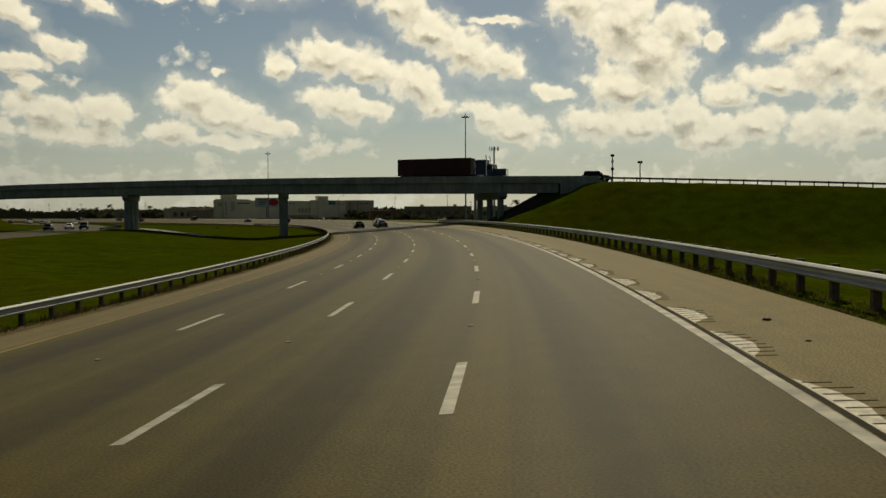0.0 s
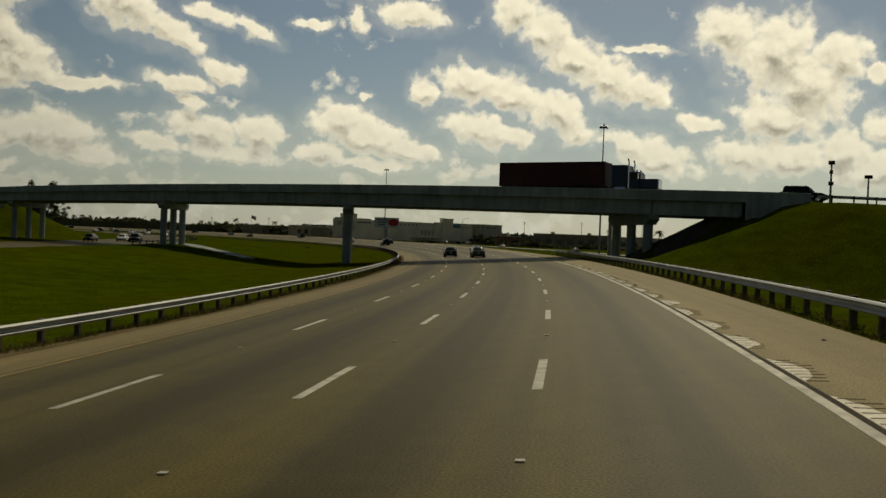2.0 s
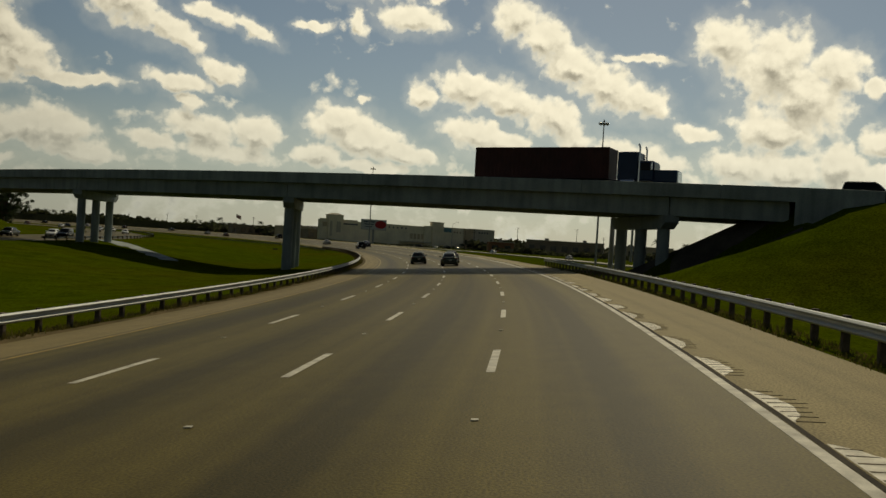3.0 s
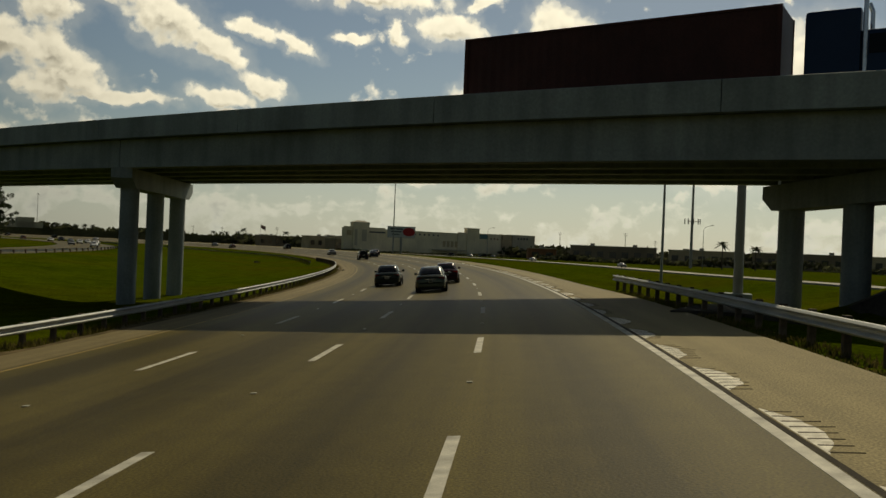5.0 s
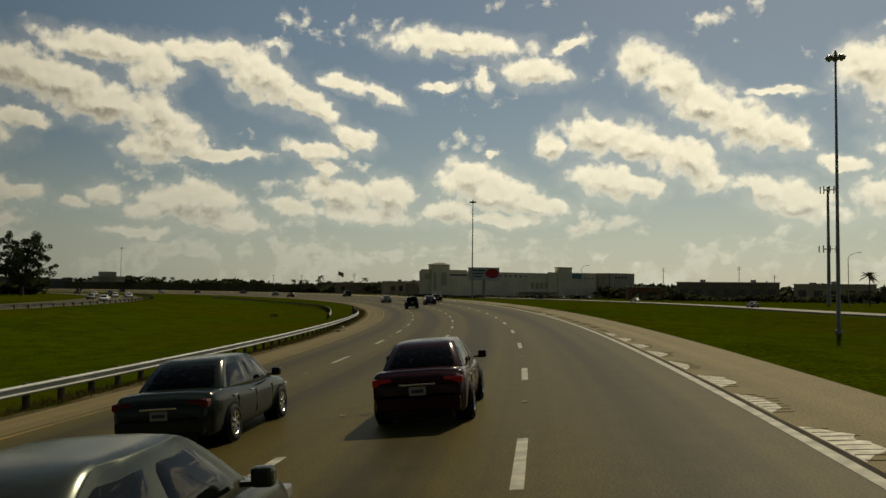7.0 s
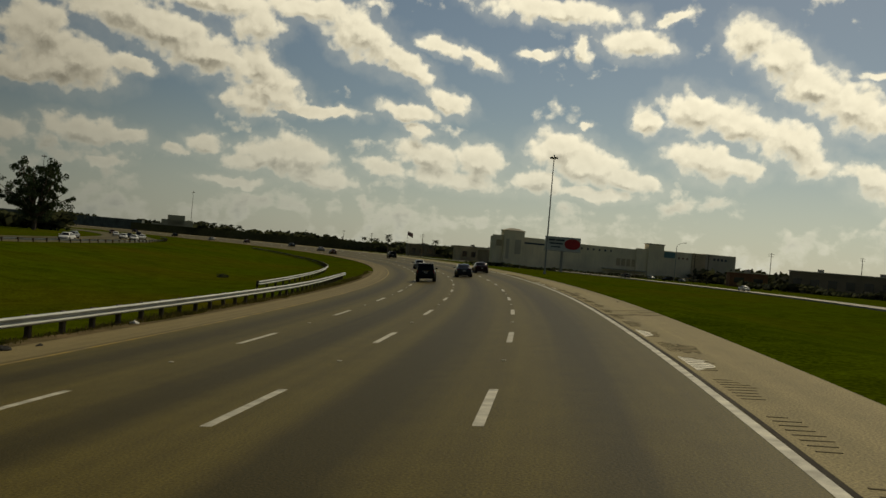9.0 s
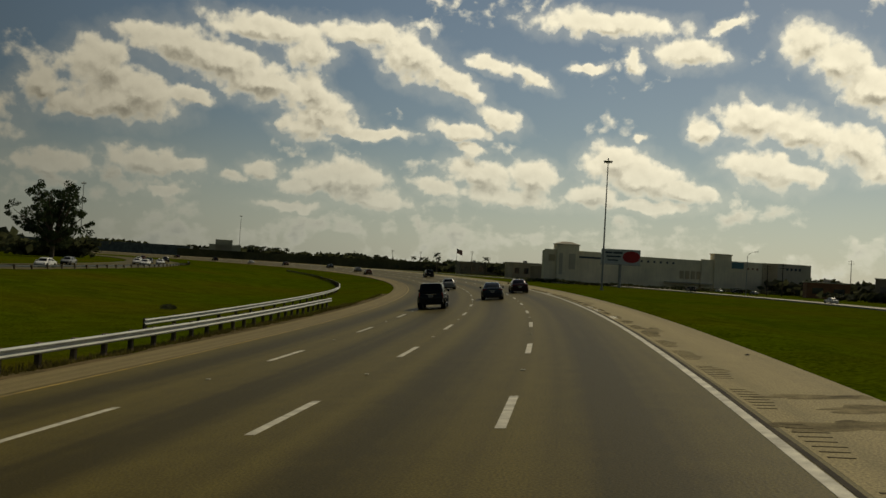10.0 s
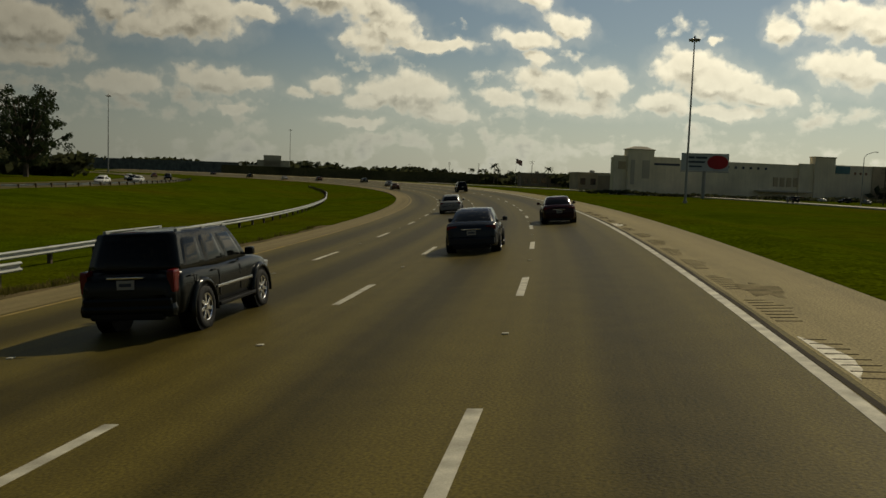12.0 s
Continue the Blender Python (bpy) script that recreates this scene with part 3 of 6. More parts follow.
# bare soil and grit under the inner guard rail, with an uneven edge
M["soil"] = mat("bare_soil", (0.13, 0.095, 0.050), 0.97, vary=0.3, scale=0.7, fine=14, bump=0.3, spec=0.03, tint=(0.060, 0.052, 0.020))
rings = []
for s in np.arange(-20, 330, 1.0):
    w = 0.75 + 0.28 * math.sin(s * 0.31 + math.sin(s * 0.13)) + 0.16 * math.sin(s * 1.27)
    rings.append([on_road(s, 13.155, -0.006), on_road(s, 13.155 + 0.5 * w, 0.004), on_road(s, 13.155 + w, -0.012), on_road(s, 13.155 + w, -0.12), on_road(s, 13.155, -0.12)])
v, f = sweep(rings)
tagged(mesh_object("soil_verge", v, f, M["soil"]), "bare brown soil verge between shoulder and grass", "soil", kind="structure")


def line_mesh(name, s0, s1, dd, width, material, parent, up=0.005, step=2.0):
    ss = np.linspace(s0, s1, int((s1 - s0) / step) + 1)
    rows_ = [(s, dd(s)) for s in ss]
    v, f = sweep([[on_road(s, d - width / 2, up), on_road(s, d + width / 2, up), on_road(s, d + width / 2, up - 0.03), on_road(s, d - width / 2, up - 0.03)] for s, d in rows_])
    return mesh_object(name, v, f, material, parent)


line_mesh("edge_line_white", -50, 880, edge_r, 0.17, M["white"], road)["label"] = "solid white edge line"
line_mesh("edge_line_yellow", -50, 880, lambda s: EDGE_L, 0.15, M["yellow"], road)["label"] = "worn yellow edge line"

# broken lane lines, one object a dash
bm = bmesh.new()
box(bm, -0.085, 0.085, 0, 3.45, -0.02, 0.005)
dash = part("lane_dash", bm, M["white"], road)
dash_mesh = dash.data
bpy.data.objects.remove(dash)
for row, first in ((0.0, 9.70), (3.75, 9.14), (7.49, 8.45)):
    for n in range(-3, 62):
        s = first + 12.19 * n
        ob = new("lane_dash", dash_mesh)
        ob.parent = road
        ob.matrix_world = road_frame(s, row)

# raised markers in the gaps
bm = bmesh.new()
box(bm, -0.055, 0.055, -0.05, 0.05, 0.0, 0.022, 0.012)
mk = part("road_stud", bm, M["white"], road)
mk_mesh = mk.data
bpy.data.objects.remove(mk)
for row, first in ((0.0, 9.70), (3.75, 9.14), (7.49, 8.45)):
    for n in range(-2, 30):
        ob = new("road_stud", mk_mesh)
        ob.parent = road
        ob.matrix_world = road_frame(first + 12.19 * n - 4.4, row, 0.001)


# ---------------------------------------------------------------- guard rails
def w_profile(h):
    """A W-beam's outline: out from the posts, and up."""
    pts = [(0.0, -0.155), (0.03, -0.148), (0.085, -0.105), (0.085, -0.085), (0.0, -0.03), (0.0, 0.03), (0.085, 0.085), (0.085, 0.105), (0.03, 0.148), (0.0, 0.155)]
    return [(a, b + h) for a, b in pts] + [(a - 0.012, b + h) for a, b in reversed(pts)]


def guard_rail(name, label, place, s0, s1, face, post_step=1.9, wood=True, height=0.55, group=""):
    """place(s, out, up): a point; out is toward the traffic."""
    rail = thing(name, label, "guard rail", Matrix.Translation(place(s0, 0, 0)), group)
    inv = rail.matrix_world.inverted()
    ss = np.linspace(s0, s1, int((s1 - s0) / 3.8) + 2)
    rings = [[inv @ place(s, a * face, b) for a, b in w_profile(height)] for s in ss]
    v, f = sweep(rings)
    mesh_object("beam", v, f, M["steel"], rail)
    bm_ = bmesh.new()
    box(bm_, -0.08, 0.08, -0.08, 0.08, -0.35, height + 0.17, 0.012)
    p_ = part("post", bm_, M["wood"] if wood else M["steel"], rail)
    me_ = p_.data
    bpy.data.objects.remove(p_)
    bm_ = bmesh.new()
    box(bm_, -0.05, 0.05, -0.05, 0.05, height - 0.14, height + 0.14, 0.01)
    b_ = part("spacer", bm_, M["wood"] if wood else M["steel"], rail)
    be_ = b_.data
    bpy.data.objects.remove(b_)
    for s in np.arange(s0 + 0.6, s1, post_step):
        at, ah = place(s, -0.20 * face, 0), place(s + 0.5, -0.20 * face, 0)
        turn = math.atan2(-(ah - at).x, (ah - at).y)
        po = new("post", me_)
        po.parent = rail
        po.matrix_world = Matrix.Translation(at) @ Matrix.Rotation(turn, 4, "Z")
        sp_ = new("spacer", be_)
        sp_.parent = rail
        sp_.matrix_world = Matrix.Translation(place(s, -0.06 * face, 0)) @ Matrix.Rotation(turn, 4, "Z")
    return rail


def beside(d_of):
    def place(s, out, up):
        d = d_of(s) + out
        return on_road(s, d, up)
    return place


guard_rail("guard_rail", "galvanised W-beam guard rail on timber posts beside the shoulder", beside(lambda s: -7.35), 2, 158.5, 1)
guard_rail("guard_rail", "galvanised W-beam guard rail on timber posts along the inner shoulder", beside(lambda s: 14.05 + 1.1 * float(smooth(255, 296, s))), 2, 296, -1)
guard_rail("guard_rail", "galvanised guard rail behind, curving away through the grass", beside(lambda s: float(np.interp(s, (266, 290, 320, 340, 360, 384, 427, 490, 540), (17.9, 18.8, 19.6, 20.3, 21.5, 23.0, 25.3, 26.0, 25.2)))), 266, 530, -1, post_step=3.8)


# ---------------------------------------------------------------- the overpass
def over_ring(q, section):
    z = float(parapet_top(q))
    out = []
    for c, up in section:
        x, y = over(q, c)
        out.append((x, y, z + up))
    return out


overpass = thing("overpass", "grey concrete girder overpass on round-column piers", "bridge", kind="structure")
qs = np.arange(Q_RIGHT, Q_LEFT + 0.1, 3.0)
mid = (C_NEAR + C_FAR) / 2
# the deck slab takes a darker concrete than the girders and parapets
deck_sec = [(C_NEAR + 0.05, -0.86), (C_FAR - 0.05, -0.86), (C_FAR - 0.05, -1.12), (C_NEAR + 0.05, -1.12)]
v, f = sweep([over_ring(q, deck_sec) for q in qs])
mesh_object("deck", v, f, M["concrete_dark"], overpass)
for side, c0 in ((1, C_NEAR), (-1, C_FAR)):
    sec = [(c0, -1.16), (c0, -0.02), (c0 + 0.03 * side, 0), (c0 + 0.20 * side, 0), (c0 + 0.23 * side, -0.03), (c0 + 0.27 * side, -0.55), (c0 + 0.42 * side, -0.84), (c0 + 0.42 * side, -1.16)]
    q_ends = (Q_RIGHT - 5.7, Q_LEFT + 9.0)
    # panels of parapet with open joints between them
    cuts = list(np.arange(q_ends[0], q_ends[1], 12.0)) + [q_ends[1]]
    for a, b in zip(cuts[:-1], cuts[1:]):
        rr = [over_ring(q, sec) for q in np.linspace(a + 0.02, b - 0.02, 5)]
        v, f = sweep(rr)
        mesh_object("parapet", v, f, M["concrete"], overpass)
PIERS = ((4.6, 0.76), (47.3, 0.78), (87.3, 0.76), (140.0, 0.70))  # middle, and skew along over across
spans = [(Q_RIGHT + 1.0, 0.0), *PIERS, (Q_LEFT - 1.0, 0.0)]


def skewed(p, c):
    """q where the middle line of a skewed pier meets c."""
    return p[0] + (c - mid) * p[1]


for a, b in zip(spans[:-1], spans[1:]):
    for n in range(5):
        c = C_NEAR + 1.10 + n * (C_FAR - C_NEAR - 2.2) / 4
        sec = [(c - 0.25, -1.13), (c + 0.25, -1.13), (c + 0.25, -1.32), (c + 0.11, -1.45), (c + 0.11, -2.36), (c + 0.33, -2.54), (c + 0.33, -2.76), (c - 0.33, -2.76), (c - 0.33, -2.54), (c - 0.11, -2.36), (c - 0.11, -1.45), (c - 0.25, -1.32)]
        qa, qb = skewed(a, c) + 0.06, skewed(b, c) - 0.06
        if n in (0, 4):  # the outer beams show a plain face
            sec = [(c - 0.36, -1.13), (c + 0.36, -1.13), (c + 0.36, -2.76), (c - 0.36, -2.76)]
        v, f = sweep([over_ring(q, sec) for q in np.linspace(qa, qb, 9)])
        mesh_object("girder", v, f, M["concrete"], overpass)


def pier(q):
    z = float(parapet_top(q[0])) - 2.78
    col_c = [C_NEAR + 2.0, mid, C_FAR - 2.0]
    ends = [over(skewed(q, C_NEAR + 0.7), C_NEAR + 0.7), over(skewed(q, C_FAR - 0.7), C_FAR - 0.7)]
    pr = thing("bridge_pier", "concrete pier with three round columns under a cap beam", "pier", Matrix.Translation((ends[0][0], ends[0][1], gz(*ends[0]))), group="piers of the overpass", kind="structure")
    inv = pr.matrix_world.inverted()
    a, b = Vector((*ends[0], 0)), Vector((*ends[1], 0))
    way = (b - a).normalized()
    sidew = Vector((-way.y, way.x, 0))
    ln = (b - a).length
    rings = []
    for t, low in ((0, 0.55), (0.9, 0.0), (ln - 0.9, 0.0), (ln, 0.55)):
        p0 = a + way * t
        rings.append([inv @ Vector((*(p0 + sidew * w_)[:2], h_)) for w_, h_ in ((-0.62, z - 1.15 + low), (0.62, z - 1.15 + low), (0.62, z), (-0.62, z))])
    v, f = sweep(rings)
    mesh_object("cap_beam", v, f, M["concrete"], pr)
    for c in col_c:
        x, y = over(skewed(q, c), c)
        bm_ = bmesh.new()
        tube(bm_, inv @ Vector((x, y, gz(x, y) - 0.6)), inv @ Vector((x, y, z - 1.1)), 0.55, 0.55, 20)
        part("column", bm_, M["concrete"], pr, soft=False)
    return pr


for q in PIERS:
    pier(q)
for q0, sgn in ((Q_RIGHT, -1), (Q_LEFT, 1)):
    z = float(parapet_top(q0))
    rings = []
    for t in (0, 1.0):
        q = q0 + sgn * (t - 0.6)
        rings.append([(*over(q, c), h) for c, h in ((C_NEAR + 0.02, z - 1.14), (C_FAR - 0.02, z - 1.14), (C_FAR - 0.02, z - 5.0), (C_NEAR + 0.02, z - 5.0))])
    v, f = sweep(rings)
    mesh_object("abutment", v, f, M["concrete"], overpass)
    # wing walls that hold the ramp
    for c0, side in ((C_NEAR, 1), (C_FAR, -1)):
        w = [over_ring(q0 + sgn * t, [(c0 + 0.01 * side, -1.16), (c0 + 0.41 * side, -1.16), (c0 + 0.41 * side, -1.2 - dep), (c0 + 0.01 * side, -1.2 - dep)]) for t, dep in ((0.0, 4.6), (2.5, 4.0), (4.2, 2.8), (5.6, 1.4))]
        v, f = sweep(w)
        mesh_object("wing_wall", v, f, M["concrete"], overpass)


# paved slope under the end span, in an even dark brown
M["slope"] = mat("dark_slope_paving", (0.075, 0.066, 0.052), 0.95, vary=0.3, scale=0.6, fine=8, bump=0.2, spec=0.05)
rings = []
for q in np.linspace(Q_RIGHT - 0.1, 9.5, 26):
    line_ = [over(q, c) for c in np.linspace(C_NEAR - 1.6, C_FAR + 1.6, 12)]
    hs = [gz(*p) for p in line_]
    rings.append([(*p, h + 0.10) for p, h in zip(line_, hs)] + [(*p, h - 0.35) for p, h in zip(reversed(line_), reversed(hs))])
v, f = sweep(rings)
tagged(mesh_object("slope_paving", v, f, M["slope"]), "dark paved slope below the overpass abutment", "slope", kind="structure")


def on_ramp(c):
    def place(q, out, up):
        x, y = over(q, c + out)
        return Vector((x, y, float(parapet_top(q)) - 0.80 + up))
    return place


guard_rail("guard_rail", "galvanised guard rail along the top of the grassy ramp", on_ramp(C_NEAR + 0.25), -70, Q_RIGHT - 6.3, 1, post_step=2.0)
guard_rail("guard_rail", "galvanised guard rail along the top of the grassy ramp", on_ramp(C_NEAR + 0.25), Q_LEFT + 9.3, Q_LEFT + 70, 1, post_step=4.0)

# a tarred joint beside the edge line, then rumble strips: bunches of cut grooves through remains of an old white line
M["groove"] = mat("groove_asphalt", (0.12, 0.098, 0.060), 0.95, vary=0.2, scale=3, fine=60, spec=0.05)
M["old_white"] = mat("old_white_paint", (0.74, 0.70, 0.57), 0.75, vary=0.2, scale=4, fine=50, bump=0.1, per_object=0.1, tint=(0.45, 0.41, 0.31))
M["tar"] = mat("tarred_joint", (0.045, 0.037, 0.024), 0.9, vary=0.3, scale=1.5, fine=40, spec=0.1)
line_mesh("tarred_joint", -50, 330, lambda s: edge_r(s) - 0.145 - 0.012 * math.sin(s * 0.9), 0.085, M["tar"], road, up=0.004, step=1.0)["label"] = "dark tarred joint beside the edge line"
rng = random.Random(4)
old_meshes, gro_meshes = [], []
for kind in range(4):
    n, wide = 15, 0.30 + 0.04 * kind
    bm = bmesh.new()
    pts = []
    for k in range(n + 1):  # ragged leaf of old paint, its straight side along the joint
        u = k / n
        w = wide * min(1.0, 4.5 * u, 2.2 * (1 - u) ** 0.7) * (0.86 + 0.28 * rng.random())
        pts.append((-max(w, 0.03), -1.32 + 2.64 * u))
    outline = [(-0.02, -1.30), *[(-0.02, -1.32 + 2.64 * k / n) for k in range(1, n)], (-0.02, 1.30)]
    near_, far_ = [bm.verts.new((-x, y, 0.004)) for x, y in outline], [bm.verts.new((-x, y, 0.004)) for x, y in pts]
    for k in range(n):
        bm.faces.new((near_[k], far_[k], far_[k + 1], near_[k + 1]))
    r = bmesh.ops.extrude_face_region(bm, geom=bm.faces[:])
    bmesh.ops.translate(bm, vec=(0, 0, -0.02), verts=[g for g in r["geom"] if isinstance(g, bmesh.types.BMVert)])
    bmesh.ops.recalc_face_normals(bm, faces=bm.faces)
    ob = part("old_line_patch", bm, M["old_white"], shoulder_right)
    old_meshes.append(ob.data)
    bpy.data.objects.remove(ob)
    bm = bmesh.new()
    for k in range(8):
        y0 = -1.25 + 0.33 * k
        w = 0.36 + 0.26 * math.sin(math.pi * (k + 0.5) / 8) * rng.uniform(0.4, 1.1)
        vs = [bm.verts.new(q) for q in ((0.05, y0, 0.007), (w, y0 - 0.06, 0.007), (w, y0 - 0.035, 0.007), (0.05, y0 + 0.05, 0.007))]
        lo = [bm.verts.new(v.co - Vector((0, 0, 0.025))) for v in vs]
        bm.faces.new(vs)
        for i in range(4):
            bm.faces.new((vs[i], lo[i], lo[(i + 1) % 4], vs[(i + 1) % 4]))
    bmesh.ops.recalc_face_normals(bm, faces=bm.faces)
    ob = part("rumble_groove", bm, M["groove"], shoulder_right)
    gro_meshes.append(ob.data)
    bpy.data.objects.remove(ob)
for n in range(85):
    s = 1.44 + 3.92 * n + rng.uniform(-0.15, 0.15)
    d = edge_r(s) - 0.19 - 0.12 * float(smooth(165, 205, s))
    if s < 198 or (s < 232 and rng.random() < 0.4) or 276 < s < 283 or rng.random() < 0.06:
        ob = new("old_line_patch", rng.choice(old_meshes))
        ob.parent = shoulder_right
        ob.matrix_world = road_frame(s, d) @ Matrix.Diagonal((0.85 + 0.3 * rng.random(), 1, 1, 1))
    ob = new("rumble_groove", rng.choice(gro_meshes))
    ob.parent = shoulder_right
    ob.matrix_world = road_frame(s, d) @ Matrix.Diagonal((0.8 + 0.3 * rng.random(), 1, 1, 1))

# dark stains across the shoulder
rng = random.Random(8)
M["stain"] = mat("oily_stain", (0.19, 0.155, 0.083), 0.9, vary=0.35, scale=2, fine=30, spec=0.05)
for s, d, a, b in ((241.5, -5.2, 1.1, 0.5), (243.0, -5.9, 0.9, 0.35), (244.4, -5.4, 1.0, 0.28), (262, -4.7, 0.35, 1.6), (290, -4.75, 0.3, 1.2), (228, -4.7, 0.25, 1.3)):
    ph = [rng.uniform(0, 6.28) for _ in range(3)]
    pts = []
    for k in range(28):
        t = k * 2 * math.pi / 28
        r = 1 + 0.25 * math.sin(2 * t + ph[0]) + 0.22 * math.sin(5 * t + ph[1]) + 0.12 * math.sin(9 * t + ph[2])
        pts.append(on_road(s + b * r * math.sin(t), max(d + a * r * math.cos(t), -6.3), 0.003))
    v, f = sweep([pts, [p - Vector((0, 0, 0.02)) for p in pts]])
    mesh_object("stain", v, f, M["stain"], shoulder_right)

# concrete-lined ditch under the overpass
ditch = []
for t in np.linspace(0, 1, 12):
    p = Vector((-98.0, 192.0, 0)).lerp(Vector((-60.0, 155.0, 0)), t)
    z = gz(p.x, p.y)
    ditch.append([(p.x - 1.0, p.y - 0.9, z + 0.06), (p.x + 1.0, p.y + 0.9, z + 0.06), (p.x + 1.0, p.y + 0.9, z - 0.2), (p.x - 1.0, p.y - 0.9, z - 0.2)])
v, f = sweep(ditch)
tagged(mesh_object("concrete_ditch", v, f, M["concrete"]), "pale concrete ditch lining in the grass", "ditch", kind="structure")

# ---------------------------------------------------------------- tall poles
def high_mast(x, y, top, label, z0=None):
    z0 = gz(x, y) if z0 is None else z0
    th_ = thing("high_mast_light", label, "light pole", Matrix.Translation((x, y, z0)), group="high mast lights")
    h = top - z0
    bm_ = bmesh.new()
    tube(bm_, (0, 0, 0.5), (0, 0, h - 0.3), 0.30, 0.13, 14)
    tube(bm_, (0, 0, -0.5), (0, 0, 0.55), 0.55, 0.5, 14)
    part("pole", bm_, M["pole"], th_)
    bm_ = bmesh.new()
    tube(bm_, (0, 0, h - 1.1), (0, 0, h - 0.9), 0.75, 0.75, 14)
    tube(bm_, (0, 0, h - 0.4), (0, 0, h + 0.1), 0.26, 0.12, 10)
    part("ring", bm_, M["pole"], th_)
    for k in range(8):
        a = k * math.pi / 4
        bm_ = bmesh.new()
        tube(bm_, (0.7 * math.cos(a), 0.7 * math.sin(a), h - 0.75), (1.25 * math.cos(a), 1.25 * math.sin(a), h - 1.0), 0.20, 0.30, 8)
        part("lamp", bm_, M["pole"], th_)
    return th_


high_mast(-140.6, 452.0, 36.9, "tall grey high-mast light with a ring of lamps")
high_mast(-19.1, 281.3, 35.6, "tall grey high-mast light standing in the grass", -3.0)
high_mast(-462, 495, 38.3, "far high-mast light beyond the opposite road")
high_mast(-625, 762, 40.0, "far high-mast light near the horizon")


def cell_tower(x, y, top):
    z0 = gz(x, y)
    h = top - z0
    t = thing("cell_tower", "slender grey cell tower with two rings of antennas", "tower", Matrix.Translation((x, y, z0)))
    b = bmesh.new()
    tube(b, (0, 0, -0.4), (0, 0, h), 0.65, 0.40, 12)
    part("pole", b, M["pole"], t)
    for zz, r, n in ((h - 1.0, 2.6, 9), (h - 22, 3.2, 9)):
        b = bmesh.new()
        for k in range(3):
            a, a2 = k * 2.0944, (k + 1) * 2.0944
            tube(b, (r * math.cos(a), r * math.sin(a), zz), (r * math.cos(a2), r * math.sin(a2), zz), 0.09, n=6)
            tube(b, (0, 0, zz), (r * math.cos(a), r * math.sin(a), zz), 0.09, n=6)
        part("platform", b, M["pole"], t)
        for k in range(n):
            a = k * 2 * math.pi / n
            b = bmesh.new()
            box(b, r * math.cos(a) - 0.18, r * math.cos(a) + 0.18, r * math.sin(a) - 0.18, r * math.sin(a) + 0.18, zz - 1.2, zz + 1.1, 0.05)
            part("antenna", b, M["pole"], t)
    return t


cell_tower(-16.9, 481.4, 40.3)


def camera_pole(x, y, top, boxes, label):
    z0 = gz(x, y)
    h = top - z0
    t = thing("traffic_pole", label, "pole", Matrix.Translation((x, y, z0)))
    b = bmesh.new()
    tube(b, (0, 0, -0.4), (0, 0, h), 0.13, 0.09, 10)
    part("pole", b, M["pole"], t)
    for zz, w in boxes:
        b = bmesh.new()
        box(b, -w, w, -0.2, 0.2, h - zz - 0.28, h - zz + 0.12, 0.05)
        part("housing", b, M["black"], t)
    return t


camera_pole(15.2, 141.0, 11.9, ((0.0, 0.30), (2.2, 0.24), (1.0, 0.16)), "steel pole with traffic cameras beside the ramp")
camera_pole(21.2, 152.3, 11.4, ((0.0, 0.42),), "steel pole with a small lamp head beyond the ramp")


def round_pole(x, y, top, r, label):
    z0 = gz(x, y)
    t = thing("sign_post", label, "pole", Matrix.Translation((x, y, z0)))
    b = bmesh.new()
    tube(b, (0, 0, 0.6), (0, 0, top - z0), r, r * 0.85, 14)
    part("pole", b, M["pole"], t)
    b = bmesh.new()
    box(b, -0.8, 0.8, -0.8, 0.8, -0.4, 0.65, 0.05)
    part("footing", b, M["concrete"], t)
    return t


round_pole(-9.0, 165.5, 8.2, 0.30, "stout grey pole on a concrete footing behind the overpass")


def street_lamp(x, y, top, turn):
    z0 = gz(x, y)
    h = top - z0
    t = thing("street_lamp", "grey street lamp with a curved arm beside the frontage road", "street lamp", Matrix.Translation((x, y, z0)) @ Matrix.Rotation(turn, 4, "Z"), group="street lamps")
    b = bmesh.new()
    tube(b, (0, 0, -0.3), (0, 0, h - 2), 0.14, 0.10, 10)
    part("pole", b, M["pole"], t)
    b = bmesh.new()
    pts = [Vector((0.0, 0, h - 2)), Vector((0.5, 0, h - 1.1)), Vector((1.5, 0, h - 0.5)), Vector((3.0, 0, h - 0.15))]
    for p, q in zip(pts[:-1], pts[1:]):
        tube(b, p, q, 0.07, n=8)
    part("arm", b, M["pole"], t)
    b = bmesh.new()
    box(b, 2.8, 3.7, -0.16, 0.16, h - 0.28, h - 0.05, 0.05)
    part("lamp_head", b, M["pole"], t)


street_lamp(-12.0, 444.9, 15.5, 0.0)
street_lamp(-120.0, 536.1, 14.6, 0.0)


def utility_pole(x, y, top):
    z0 = gz(x, y)
    h = top - z0
    t = thing("utility_pole", "dark timber utility pole with cross-arms", "utility pole", Matrix.Translation((x, y, z0)) @ Matrix.Rotation(0.5, 4, "Z"), group="utility poles")
    b = bmesh.new()
    tube(b, (0, 0, -0.3), (0, 0, h), 0.22, 0.14, 8)
    part("pole", b, M["wood"], t)
    for zz in (0.6, 1.7):
        b = bmesh.new()
        box(b, -1.3, 1.3, -0.07, 0.07, h - zz - 0.07, h - zz + 0.07, 0.01)
        part("cross_arm", b, M["wood"], t)


for x, y, z in ((-99, 638, 16), (-59, 643, 17), (-41, 645, 12.5), (-114, 567.8, 11.2), (-119.5, 567, 10.7), (-420, 760, 14), (-300, 640, 13), (-520, 800, 13), (-470, 790, 15)):
    utility_pole(x, y, z)

